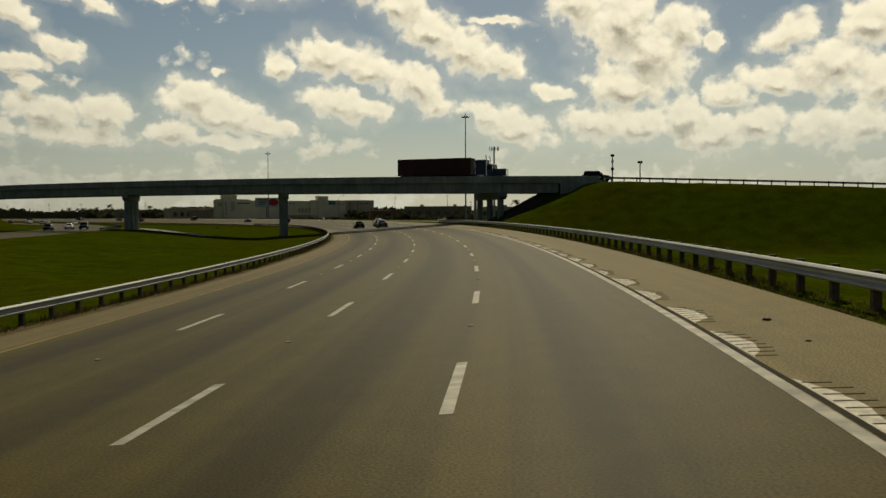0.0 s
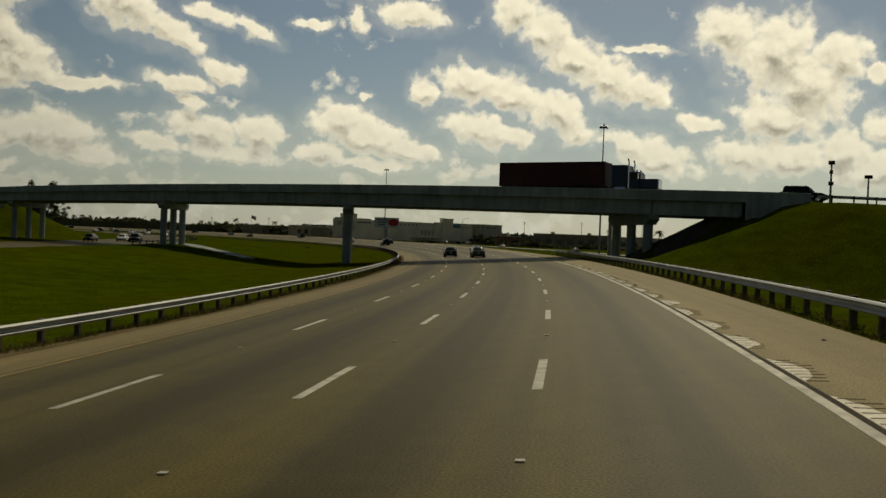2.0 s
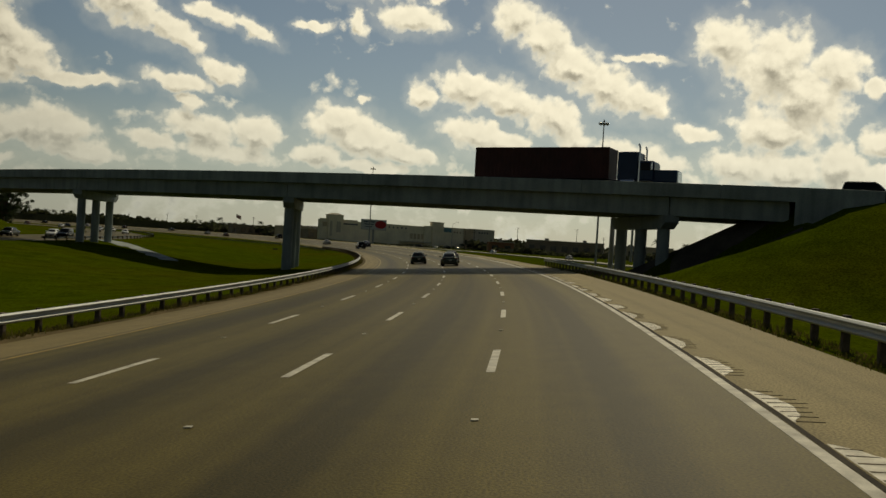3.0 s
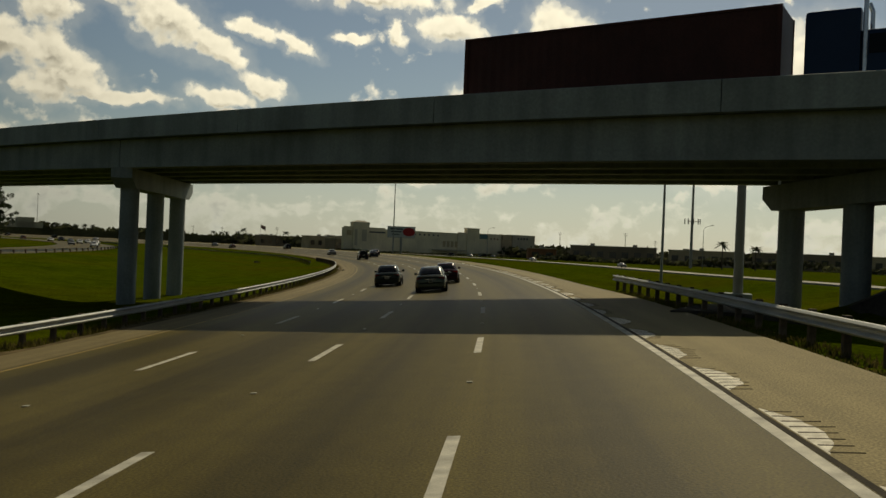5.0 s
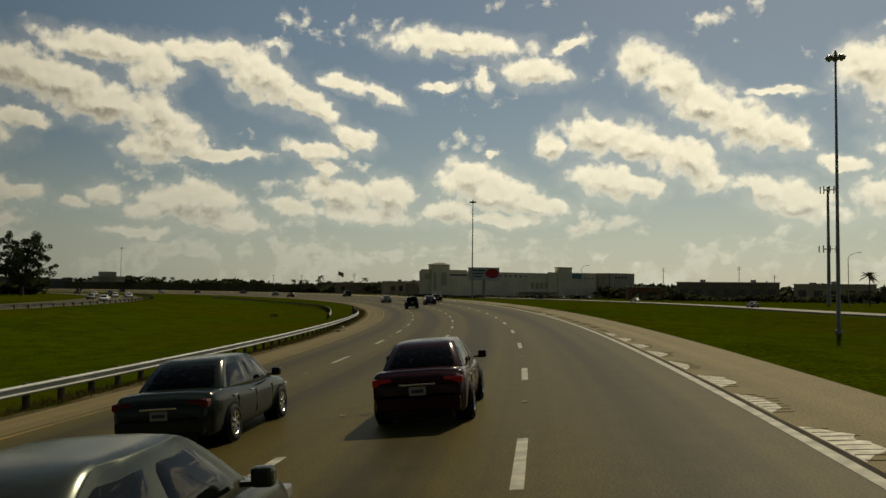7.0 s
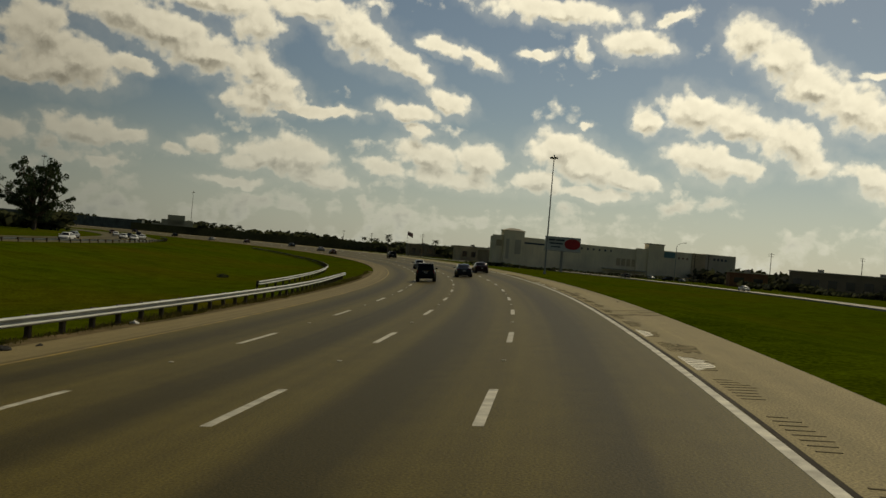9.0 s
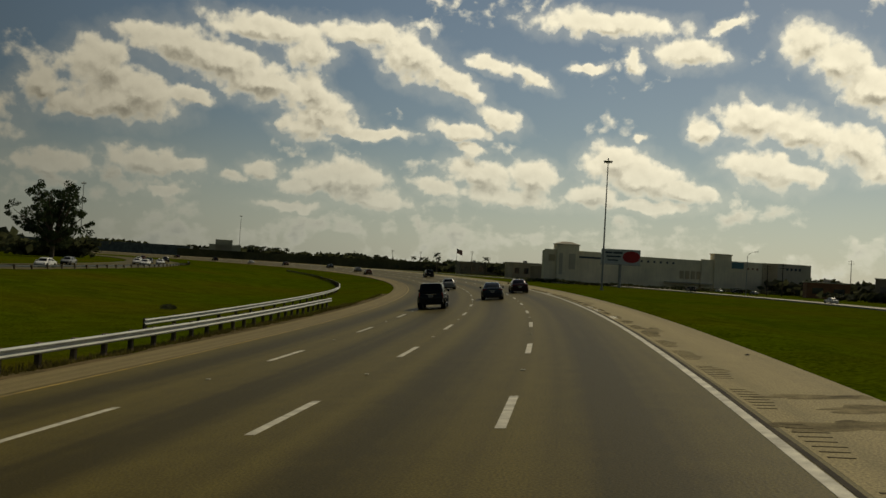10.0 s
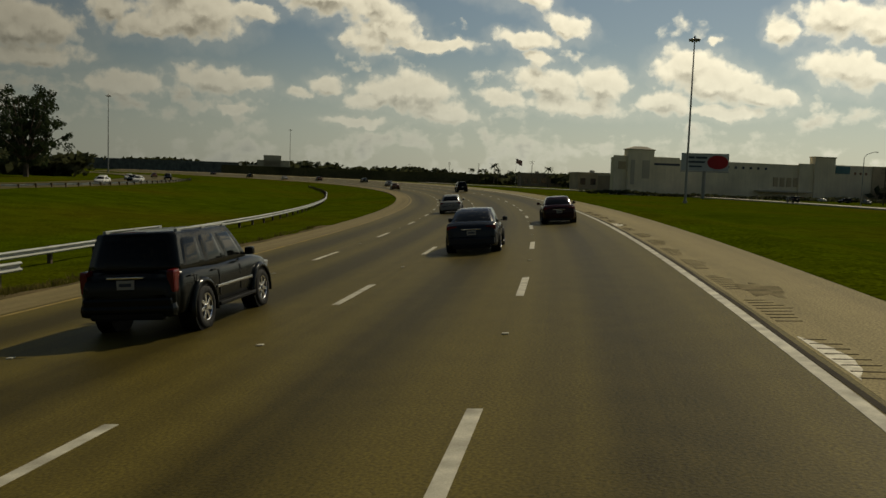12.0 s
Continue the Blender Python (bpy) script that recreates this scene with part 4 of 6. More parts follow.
# ---------------------------------------------------------------- the store
M["roof"] = mat("roof_felt", (0.25, 0.24, 0.22), 0.95, vary=0.1, scale=0.3)
M["sign_dark"] = mat("dark_lettering", (0.05, 0.06, 0.08), 0.6, vary=0.05, bump=0)
M["sign_white"] = mat("sign_panel", (0.5, 0.52, 0.52), 0.55, vary=0.06, scale=0.3, bump=0)
M["sign_red"] = mat("sign_red", (0.40, 0.025, 0.03), 0.55, vary=0.06, scale=0.3, bump=0)
M["sign_teal"] = mat("teal_panel", (0.10, 0.22, 0.24), 0.6, vary=0.06, scale=0.3, bump=0)
M["wall_orange"] = mat("tiled_roof_orange", (0.30, 0.14, 0.07), 0.9, vary=0.15, scale=0.3, fine=3, bump=0.05)
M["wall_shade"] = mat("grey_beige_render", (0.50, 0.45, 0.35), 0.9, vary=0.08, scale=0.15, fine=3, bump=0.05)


def wall_block(bm_, x0, x1, y0, y1, z0, z1):
    box(bm_, x0, x1, y0, y1, z0, z1, 0.08)


def store():
    ax, ay, bx, by = -208.0, 549.6, -119.6, 658.8
    z0 = -1.6
    ln, turn = math.hypot(bx - ax, by - ay), math.atan2(by - ay, bx - ax)
    st = thing("store_building", "long cream-walled warehouse store with corner towers", "building", Matrix.Translation((ax, ay, z0)) @ Matrix.Rotation(turn, 4, "Z"))
    h = 15.0

    def blk(name, x0, x1, y0, y1, za, zb, m, label=""):
        b = bmesh.new()
        wall_block(b, x0, x1, y0, y1, za, zb)
        return part(name, b, m, st, label)

    blk("wall", 0, ln - 1, 0.6, 2.6, -1.5, h - 1.0, M["wall_cream"])
    blk("wall", 14, ln - 1, 2.6, 14, -1.5, h - 1.1, M["wall_cream"])
    blk("wall", 0, 27, -0.2, 0.55, -1.5, h - 0.3, M["wall_cream"])
    blk("wall", 79, 112.5, -0.4, 0.55, -1.5, h - 0.4, M["wall_cream"])
    blk("wall", 112.5, 121, -0.8, 13, -1.5, h - 0.3, M["wall_tan"], "darker tan bay")
    blk("wall", 121, ln, -0.6, 13.4, -1.5, h - 0.1, M["wall_shade"])
    blk("roof", 14.5, 112, 1.2, 13.5, h - 1.6, h - 1.2, M["roof"])
    tower = blk("tower", 5.2, 15.6, -1.6, 2.4, -1.5, h + 1.9, M["wall_cream"], "corner tower with a capped roof")
    b = bmesh.new()
    wall_block(b, 4.9, 15.9, -1.9, 2.7, h + 1.9, h + 2.3)
    r = bmesh.ops.create_cone(b, cap_ends=True, segments=4, radius1=5.2, radius2=2.0, depth=1.0)
    bmesh.ops.transform(b, matrix=Matrix.Translation((10.4, 0.4, h + 2.8)) @ Matrix.Diagonal((1.4, 0.6, 1, 1)) @ Matrix.Rotation(math.pi / 4, 4, "Z"), verts=r["verts"])
    part("cap", b, M["wall_shade"], tower)
    t2 = blk("tower", 85.4, 94.6, -1.2, 2.4, -1.5, h + 2.1, M["wall_cream"], "square tower over the entrance")
    b = bmesh.new()
    wall_block(b, 85.1, 94.9, -1.5, 2.7, h + 2.1, h + 2.6)
    part("cap", b, M["wall_shade"], t2)
    blk("window", 1.8, 4.8, -0.35, -0.15, 9.6, 12.5, M["wall_tan"])
    blk("niche", 10.9, 13.9, -1.75, -1.55, 6.4, 13.2, M["wall_shade"])
    blk("niche", 6.2, 7.8, -1.75, -1.55, 4.0, 13.2, M["wall_shade"])
    blk("sign_panel", 16.4, 27, -0.4, -0.15, 11.6, 12.4, M["sign_dark"], "dark band of letters on the wall")
    for k in range(6):
        blk("window", 47.6 + k * 3.3, 48.5 + k * 3.3, 0.35, 0.62, 11.5, 12.4, M["sign_dark"])
    for k in range(4):  # large letters, drawn as bars
        blk("letter", 68.2 + k * 3.0, 70.2 + k * 3.0, 0.3, 0.62, 5.2, 8.8, M["wall_tan"])
    blk("sign_panel", 95.3, 101.9, -0.7, -0.38, 11.2, 14.2, M["sign_teal"], "teal store sign")
    for k in range(3):
        blk("window", 104 + k * 2.6, 104.9 + k * 2.6, -0.55, -0.35, 11.0, 12.0, M["wall_orange"])
    for k in range(4):
        blk("letter", 126 + k * 2.4, 127.2 + k * 2.4, -0.8, -0.55, h - 3.2, h - 2.0, M["sign_dark"])
    blk("base_band", 0, ln, -0.5, -0.42, -1.5, 1.0, M["wall_tan"])
    blk("canopy", 60, 84, -2.4, 0.5, 3.0, 3.6, M["wall_shade"])
    return st


store()


def billboard():
    ax, ay, bx, by = -174.4, 531.4, -160.4, 536.8
    turn = math.atan2(by - ay, bx - ax)
    w = math.hypot(bx - ax, by - ay)
    bb = thing("billboard", "wide billboard, pale panel beside a red one, on a steel post", "billboard", Matrix.Translation((ax, ay, gz(ax, ay))) @ Matrix.Rotation(turn, 4, "Z"))
    z1, z2 = 9.2, 15.0
    b = bmesh.new()
    box(b, 0, w, -0.3, 0.3, z1, z2, 0.06)
    panel = part("panel", b, M["sign_white"], bb)
    b = bmesh.new()
    tube(b, (w / 2, 0.6, -1), (w / 2, 0.6, z1 + 2), 0.6, 0.6, 14)
    part("post", b, M["pole"], bb)
    b = bmesh.new()  # a rounded red shape
    pts = []
    for k in range(40):
        t = k * 2 * math.pi / 40
        r = 1 + 0.10 * math.cos(2 * t)
        pts.append((w * 0.77 + 3.0 * r * math.cos(t), (z1 + z2) / 2 + 2.5 * r * math.sin(t)))
    fr, bk = [b.verts.new((x, -0.38, z)) for x, z in pts], [b.verts.new((x, -0.25, z)) for x, z in pts]
    b.faces.new(fr[::-1])
    for i in range(40):
        j = (i + 1) % 40
        b.faces.new((fr[i], fr[j], bk[j], bk[i]))
    bmesh.ops.recalc_face_normals(b, faces=b.faces)
    part("red_shape", b, M["sign_red"], panel, "red rounded shape")
    for x0, x1, za, zb in ((1.6, 4.2, 13.2, 13.9), (4.6, 8.2, 13.2, 13.9), (2.0, 7.6, 11.8, 12.4), (2.6, 6.6, 10.4, 10.9)):
        b = bmesh.new()
        box(b, x0, x1, -0.36, -0.28, za, zb)
        part("text_bar", b, M["sign_dark"], panel)
    b = bmesh.new()
    box(b, -0.2, w + 0.2, -1.2, 0.9, z1 - 0.35, z1 - 0.15, 0.03)
    part("catwalk", b, M["pole"], bb)


billboard()


# ---------------------------------------------------------------- frontage road and buildings along it
def along(points, n=60):
    """A smooth way through plan points."""
    pts = [Vector((*p, 0)) for p in points]
    pts = [pts[0] * 2 - pts[1], *pts, pts[-1] * 2 - pts[-2]]
    out = []
    for i in range(1, len(pts) - 2):
        a, b, c, d = pts[i - 1:i + 3]
        for k in range(n):
            t = k / n
            out.append(0.5 * ((2 * b) + (c - a) * t + (2 * a - 5 * b + 4 * c - d) * t * t + (3 * b - a - 3 * c + d) * t ** 3))
    return out + [pts[-2]]


FRONT_Z = -1.2


def lane_slab(name, points, width, label, z=FRONT_Z):
    way = along(points, 16)
    rings = []
    for i, p in enumerate(way):
        d = (way[min(i + 1, len(way) - 1)] - way[max(i - 1, 0)]).normalized()
        s = Vector((-d.y, d.x, 0)) * width / 2
        rings.append([(p.x - s.x, p.y - s.y, z), (p.x + s.x, p.y + s.y, z), (p.x + s.x, p.y + s.y, z - 0.5), (p.x - s.x, p.y - s.y, z - 0.5)])
    v, f = sweep(rings)
    ob = mesh_object(name, v, f, M["front_road"])
    return tagged(ob, label, "road", kind="structure")


M["front_road"] = mat("pale_road_asphalt", (0.34, 0.31, 0.25), 0.85, vary=0.15, scale=0.2, fine=6)
lane_slab("road_frontage", [(60, 180), (20, 270), (-14, 330), (-57, 420), (-112, 497), (-190, 570), (-300, 640), (-430, 710)], 9.0, "pale frontage road beyond the grass")


def low_building(x, y, turn, w, d, h, m, label):
    z0 = gz(x, y)
    t = thing("low_building", label, "building", Matrix.Translation((x, y, z0)) @ Matrix.Rotation(turn, 4, "Z"), group="buildings along the frontage road")
    b = bmesh.new()
    wall_block(b, 0, w, 0, d, -0.5, h)
    part("wall", b, m, t)
    b = bmesh.new()
    wall_block(b, -0.3, w + 0.3, -0.3, d + 0.3, h, h + 0.45)
    part("parapet", b, M["wall_shade"], t)
    n = max(2, int(w / 6))
    for k in range(n):
        b = bmesh.new()
        x0 = (k + 0.25) * w / n
        box(b, x0, x0 + w / n * 0.5, -0.12, 0.05, h * 0.30, h * 0.68, 0.02)
        part("window", b, M["glass_dark"], t)
    for k in range(max(1, n // 3)):
        b = bmesh.new()
        x0 = (k + 0.5) * w / max(1, n // 3)
        box(b, x0 - 1.2, x0 + 1.2, d * 0.3, d * 0.3 + 2, h + 0.4, h + 1.7, 0.05)
        part("roof_unit", b, M["pole"], t)
    return t


M["wall_brown"] = mat("brown_render", (0.30, 0.235, 0.155), 0.9, vary=0.12, scale=0.15, fine=3, bump=0.05)
low_building(-82, 571, 0.05, 46, 24, 8.6, M["wall_brown"], "low brown flat-roofed building beyond the frontage road")
low_building(-30, 575, 0.0, 34, 22, 8.0, M["wall_tan"], "low tan flat-roofed building beyond the frontage road")
low_building(12, 572, -0.1, 50, 22, 8.2, M["wall_brown"], "low brown warehouse beyond the frontage road")
low_building(66, 560, -0.1, 60, 22, 8.0, M["wall_tan"], "long tan warehouse beyond the frontage road")
low_building(-108, 585, 0.3, 16, 12, 6.2, M["wall_orange"], "small building with an orange roof beside the store")
low_building(-300, 690, 0.75, 60, 20, 9.5, M["wall_tan"], "long tan building beyond the curve")
low_building(-380, 755, 0.7, 70, 20, 9.0, M["wall_brown"], "long brown building beyond the curve")
low_building(-262, 655, 0.8, 36, 20, 8.0, M["wall_brown"], "brown building next to the store")


# ---------------------------------------------------------------- trees
def leaf_cloud(rng_, centre, radius, n, size, squash=0.8):
    """Verts and faces of many small leaf clumps inside an uneven ball."""
    vs, fs = [], []
    for _ in range(n):
        while True:
            p = Vector((rng_.uniform(-1, 1), rng_.uniform(-1, 1), rng_.uniform(-1, 1)))
            if 0.25 < p.length < 1:
                break
        c = centre + Vector((p.x, p.y, p.z * squash)) * radius
        a = Vector((rng_.gauss(0, 1), rng_.gauss(0, 1), rng_.gauss(0, 1))).normalized()
        b = a.orthogonal().normalized()
        k = size * rng_.uniform(0.6, 1.4)
        i = len(vs)
        vs += [c - a * k, c + b * k * 0.45, c + a * k, c - b * k * 0.45 + Vector((0, 0, k * 0.15))]
        fs.append((i, i + 1, i + 2, i + 3))
    return vs, fs


def broad_tree(x, y, h, w, seed, label):
    rng_ = random.Random(seed)
    z0 = gz(x, y)
    t = thing("broad_tree", label, "tree", Matrix.Translation((x, y, z0 - 0.2)))
    b = bmesh.new()
    tube(b, (0, 0, -0.3), (0.2, 0.1, h * 0.16), w * 0.032, w * 0.026, 9)
    tips = []
    for k in range(34):
        a = k * 2.4 + rng_.uniform(-0.4, 0.4)
        zz = h * rng_.uniform(0.30, 0.92)
        r = w * 0.46 * math.sqrt(max(0.05, 1 - ((zz / h - 0.48) / 0.50) ** 2)) * rng_.uniform(0.6, 1.12)
        mid_ = Vector((math.cos(a) * r * 0.45, math.sin(a) * r * 0.45, h * 0.16 + (zz - h * 0.16) * 0.55))
        tip = Vector((math.cos(a) * r, math.sin(a) * r, zz))
        tube(b, (0.2, 0.1, h * 0.14), mid_, w * 0.014, w * 0.009, 7)
        tube(b, mid_, tip, w * 0.009, w * 0.003, 6)
        tips += [tip, mid_.lerp(tip, 0.5), mid_]
    part("trunk", b, M["bark"], t)
    vs, fs = [], []
    for tip in tips:
        for _ in range(2):
            c = tip + Vector((rng_.gauss(0, w * 0.05), rng_.gauss(0, w * 0.05), rng_.gauss(0, h * 0.045)))
            v_, f_ = leaf_cloud(rng_, c, w * rng_.uniform(0.035, 0.075), 66, w * 0.016)
            fs += [tuple(i + len(vs) for i in q) for q in f_]
            vs += v_
    mesh_object("crown", vs, fs, M["leaf"], t)
    return t


broad_tree(-272, 362, 22.5, 22, 5, "large dark broad-leaved tree standing alone in the grass")


def palm(x, y, h, seed, label="fan-crowned palm tree with a slender trunk", lean=0.0):
    rng_ = random.Random(seed)
    t = thing("palm_tree", label, "palm tree", Matrix.Translation((x, y, gz(x, y))) @ Matrix.Rotation(rng_.uniform(0, 6), 4, "Z"), group="palm trees")
    b = bmesh.new()
    tube(b, (0, 0, -0.3), (lean, 0, h * 0.5), 0.30, 0.22, 9)
    tube(b, (lean, 0, h * 0.5 - 0.05), (lean * 1.6, 0, h * 0.86), 0.22, 0.16, 9)
    part("trunk", b, M["bark"], t)
    vs, fs = [], []
    top = Vector((lean * 1.6, 0, h * 0.86))
    for k in range(28):
        a, up = k * 2.399, rng_.uniform(-0.35, 1.15)
        ln = rng_.uniform(2.6, 3.7)
        prev = None
        side = Vector((-math.sin(a), math.cos(a), 0))
        for j in range(7):
            u = j / 6
            e = up - 1.5 * u * u
            p = top + Vector((math.cos(a) * ln * u * math.cos(up * 0.5), math.sin(a) * ln * u * math.cos(up * 0.5), ln * (math.sin(up) * u - 0.55 * u * u)))
            w_ = 0.42 * math.sin(math.pi * min(1, u * 0.9 + 0.08))
            i = len(vs)
            vs += [p - side * w_ - Vector((0, 0, w_ * 0.5)), p, p + side * w_ - Vector((0, 0, w_ * 0.5))]
            if j:
                fs += [(i - 3, i - 2, i + 1, i), (i - 2, i - 1, i + 2, i + 1)]
    mesh_object("crown", vs, fs, M["leaf"], t)
    return t


palm(-4.4, 476, 12.0, 3)
for k, (x, y, h) in enumerate(((8.7, 478, 10.5), (-346.9, 673.5, 14.5), (-320, 690.6, 13.0), (-410, 770, 13), (-425, 775, 12), (-440, 790, 12), (-395, 765, 11), (-455, 800, 13))):
    palm(x, y, h, 20 + k)
for k in range(5):
    palm(-541 + 4.9 * k, 697 + 4.9 * k, 13.4, 40 + k, "tall palm in a row on the far skyline")


def flagpole(x, y, top):
    z0 = gz(x, y)
    t = thing("flagpole", "tall pole with a flag hanging at the curve", "flagpole", Matrix.Translation((x, y, z0)))
    b = bmesh.new()
    tube(b, (0, 0, -0.2), (0, 0, top - z0), 0.12, 0.07, 8)
    part("pole", b, M["pole"], t)
    rings = [[(0.1 + 0.45 * k, 0.25 * math.sin(k * 0.9), top - z0 - 0.4 - 0.13 * k), (0.1 + 0.45 * k, 0.25 * math.sin(k * 0.9) + 0.03, top - z0 - 0.4 - 0.13 * k), (0.1 + 0.45 * k, 0.25 * math.sin(k * 0.9) + 0.03, top - z0 - 3.0 - 0.2 * k), (0.1 + 0.45 * k, 0.25 * math.sin(k * 0.9), top - z0 - 3.0 - 0.2 * k)] for k in range(10)]
    v, f = sweep(rings)
    mesh_object("flag", v, f, mat("faded_flag", (0.42, 0.26, 0.24), 0.9, vary=0.4, scale=0.8, fine=4), t)


flagpole(-336.3, 680.5, 15.5)


def tree_belt(name, points, h, depth, n, seed, label, size=2.2):
    """A far wood, one mass of leaf clumps with a ragged top."""
    rng_ = random.Random(seed)
    way = along(points, 30)
    vs, fs = [], []
    for _ in range(n):
        i = rng_.randrange(len(way) - 1)
        p = way[i].lerp(way[i + 1], rng_.random())
        ragged = 0.60 + 0.28 * math.sin(p.x * 0.043 + seed) * math.sin(p.y * 0.031) + 0.22 * math.sin(p.x * 0.19 + p.y * 0.13)
        c = Vector((p.x + rng_.gauss(0, depth), p.y + rng_.gauss(0, depth), -1.5 + h * ragged * math.sqrt(rng_.random()) + 0.4))
        a = Vector((rng_.gauss(0, 1), rng_.gauss(0, 1), rng_.gauss(0, 0.6))).normalized()
        b = a.orthogonal().normalized()
        k = size * rng_.uniform(0.6, 1.5)
        j = len(vs)
        vs += [c - a * k, c + b * k * 0.7, c + a * k, c - b * k * 0.7]
        fs.append((j, j + 1, j + 2, j + 3))
    ob = mesh_object(name, vs, fs, M["leaf_far"])
    return tagged(ob, label, "trees", kind="stuff")


tree_belt("tree_belt", [(-760, 800), (-600, 960), (-460, 1050), (-300, 1000), (-120, 960)], 13.5, 6, 9000, 1, "dark belt of far trees along the horizon", 3.2)
tree_belt("tree_belt", [(-460, 760), (-400, 790), (-300, 730), (-250, 680)], 9.0, 4, 3500, 2, "dark trees and shrubs behind the curve", 1.8)
tree_belt("tree_belt", [(-130, 640), (-60, 620), (40, 615), (160, 600), (300, 560)], 9.0, 5, 5200, 3, "dark trees behind the low buildings", 2.0)
tree_belt("tree_belt", [(-95, 556), (-60, 560), (-20, 552), (30, 545), (90, 520)], 4.2, 2.2, 2600, 4, "dark hedge and shrubs beside the frontage road", 1.1)
tree_belt("tree_belt", [(-700, 420), (-520, 430), (-430, 420), (-350, 380), (-330, 330)], 9.0, 5, 4500, 6, "dark trees beyond the opposite road", 2.0)
tree_belt("tree_belt", [(-460, 160), (-400, 230), (-370, 300), (-345, 345)], 8.0, 4, 3500, 7, "dark trees beyond the opposite road", 1.9)
tree_belt("tree_belt", [(-300, 368), (-297, 378), (-292, 388)], 6.5, 2.0, 1300, 11, "dark bushes beside the lone tree", 1.2)
tree_belt("tree_belt", [(-900, 500), (-850, 700), (-760, 800)], 12, 6, 4000, 8, "dark belt of far trees along the horizon", 3.0)
tree_belt("tree_belt", [(-215, 541), (-190, 548), (-150, 590), (-118, 640)], 1.5, 1.0, 900, 9, "low dark shrubs along the store wall", 0.8)


# the far embankment with a sound wall and an overpass beyond the curve
def far_wall(points, h, m, label, name, thick=1.2, base=-1.5):
    way = along(points, 12)
    rings = []
    for i, p in enumerate(way):
        d = (way[min(i + 1, len(way) - 1)] - way[max(i - 1, 0)]).normalized()
        s = Vector((-d.y, d.x, 0)) * thick / 2
        rings.append([(p.x - s.x, p.y - s.y, base), (p.x + s.x, p.y + s.y, base), (p.x + s.x, p.y + s.y, base + h), (p.x - s.x, p.y - s.y, base + h)])
    v, f = sweep(rings)
    ob = mesh_object(name, v, f, m)
    return tagged(ob, label, "wall", kind="structure")


M["bank"] = mat("dry_grassy_bank", (0.115, 0.105, 0.055), 0.98, vary=0.25, scale=0.05, fine=0.8, bump=0.1, spec=0.0)
far_wall([(-560, 640), (-470, 735), (-420, 790)], 7.4, M["bank"], "long dry grassy bank beyond the curve", "far_bank", 6)
far_wall([(-900, 560), (-760, 640), (-640, 720)], 10.5, M["concrete_dark"], "far dark overpass wall on the horizon", "retaining_wall_far", 8)
b = bmesh.new()
for x0, x1, hh in ((0, 26, 13), (5, 19, 17), (-8, 0, 9)):
    wall_block(b, x0, x1, 0, 20, -0.5, hh)
far_block = thing("office_block", "far grey office block above the horizon", "building", Matrix.Translation((-600, 705, -1.5)) @ Matrix.Rotation(0.85, 4, "Z"))
part("wall", b, M["wall_shade"], far_block)

# a dark tuft of rushes in the grass inside the curve
rng = random.Random(31)
vs, fs = leaf_cloud(rng, Vector((0, 0, 0.15)), 0.7, 170, 0.12, 0.3)
rush = tagged(mesh_object("rush_clump", vs, fs, M["leaf_far"]), "low dark clump of rushes in the mown grass", "shrub")
rush.matrix_world = Matrix.Translation((-100, 266.3, gz(-100, 266.3)))


# ---------------------------------------------------------------- vehicles
def paint(name, color, rough=0.18, metal=0.0):
    return mat(name, color, rough, metal, vary=0.06, scale=0.8, fine=90, bump=0, coat=0.06, spec=0.16)


M["glass_car"] = mat("tinted_car_glass", (0.005, 0.006, 0.006), 0.05, vary=0.05, bump=0, spec=0.16)
M["lit_red"] = mat("lit_tail_lamp", (0.12, 0.006, 0.005), 0.25, vary=0.05, bump=0, coat=0.5)
_b = M["lit_red"].node_tree.nodes["Principled BSDF"]
_b.inputs["Emission Color"].default_value, _b.inputs["Emission Strength"].default_value = (1.0, 0.012, 0.01, 1), 0.035
M["clear_lamp"] = mat("clear_lamp_lens", (0.28, 0.28, 0.27), 0.1, vary=0.05, bump=0, spec=0.6)


def round_ring(hw, y0, y1, z, r, n=4):
    """A rounded rectangle, seen from above."""
    pts = []
    for cx, cy, a0 in ((hw - r, y1 - r, 0), (-hw + r, y1 - r, 90), (-hw + r, y0 + r, 180), (hw - r, y0 + r, 270)):
        for k in range(n):
            a = radians(a0 + 90 * k / (n - 1))
            pts.append((cx + r * math.cos(a), cy + r * math.sin(a), z))
    return pts


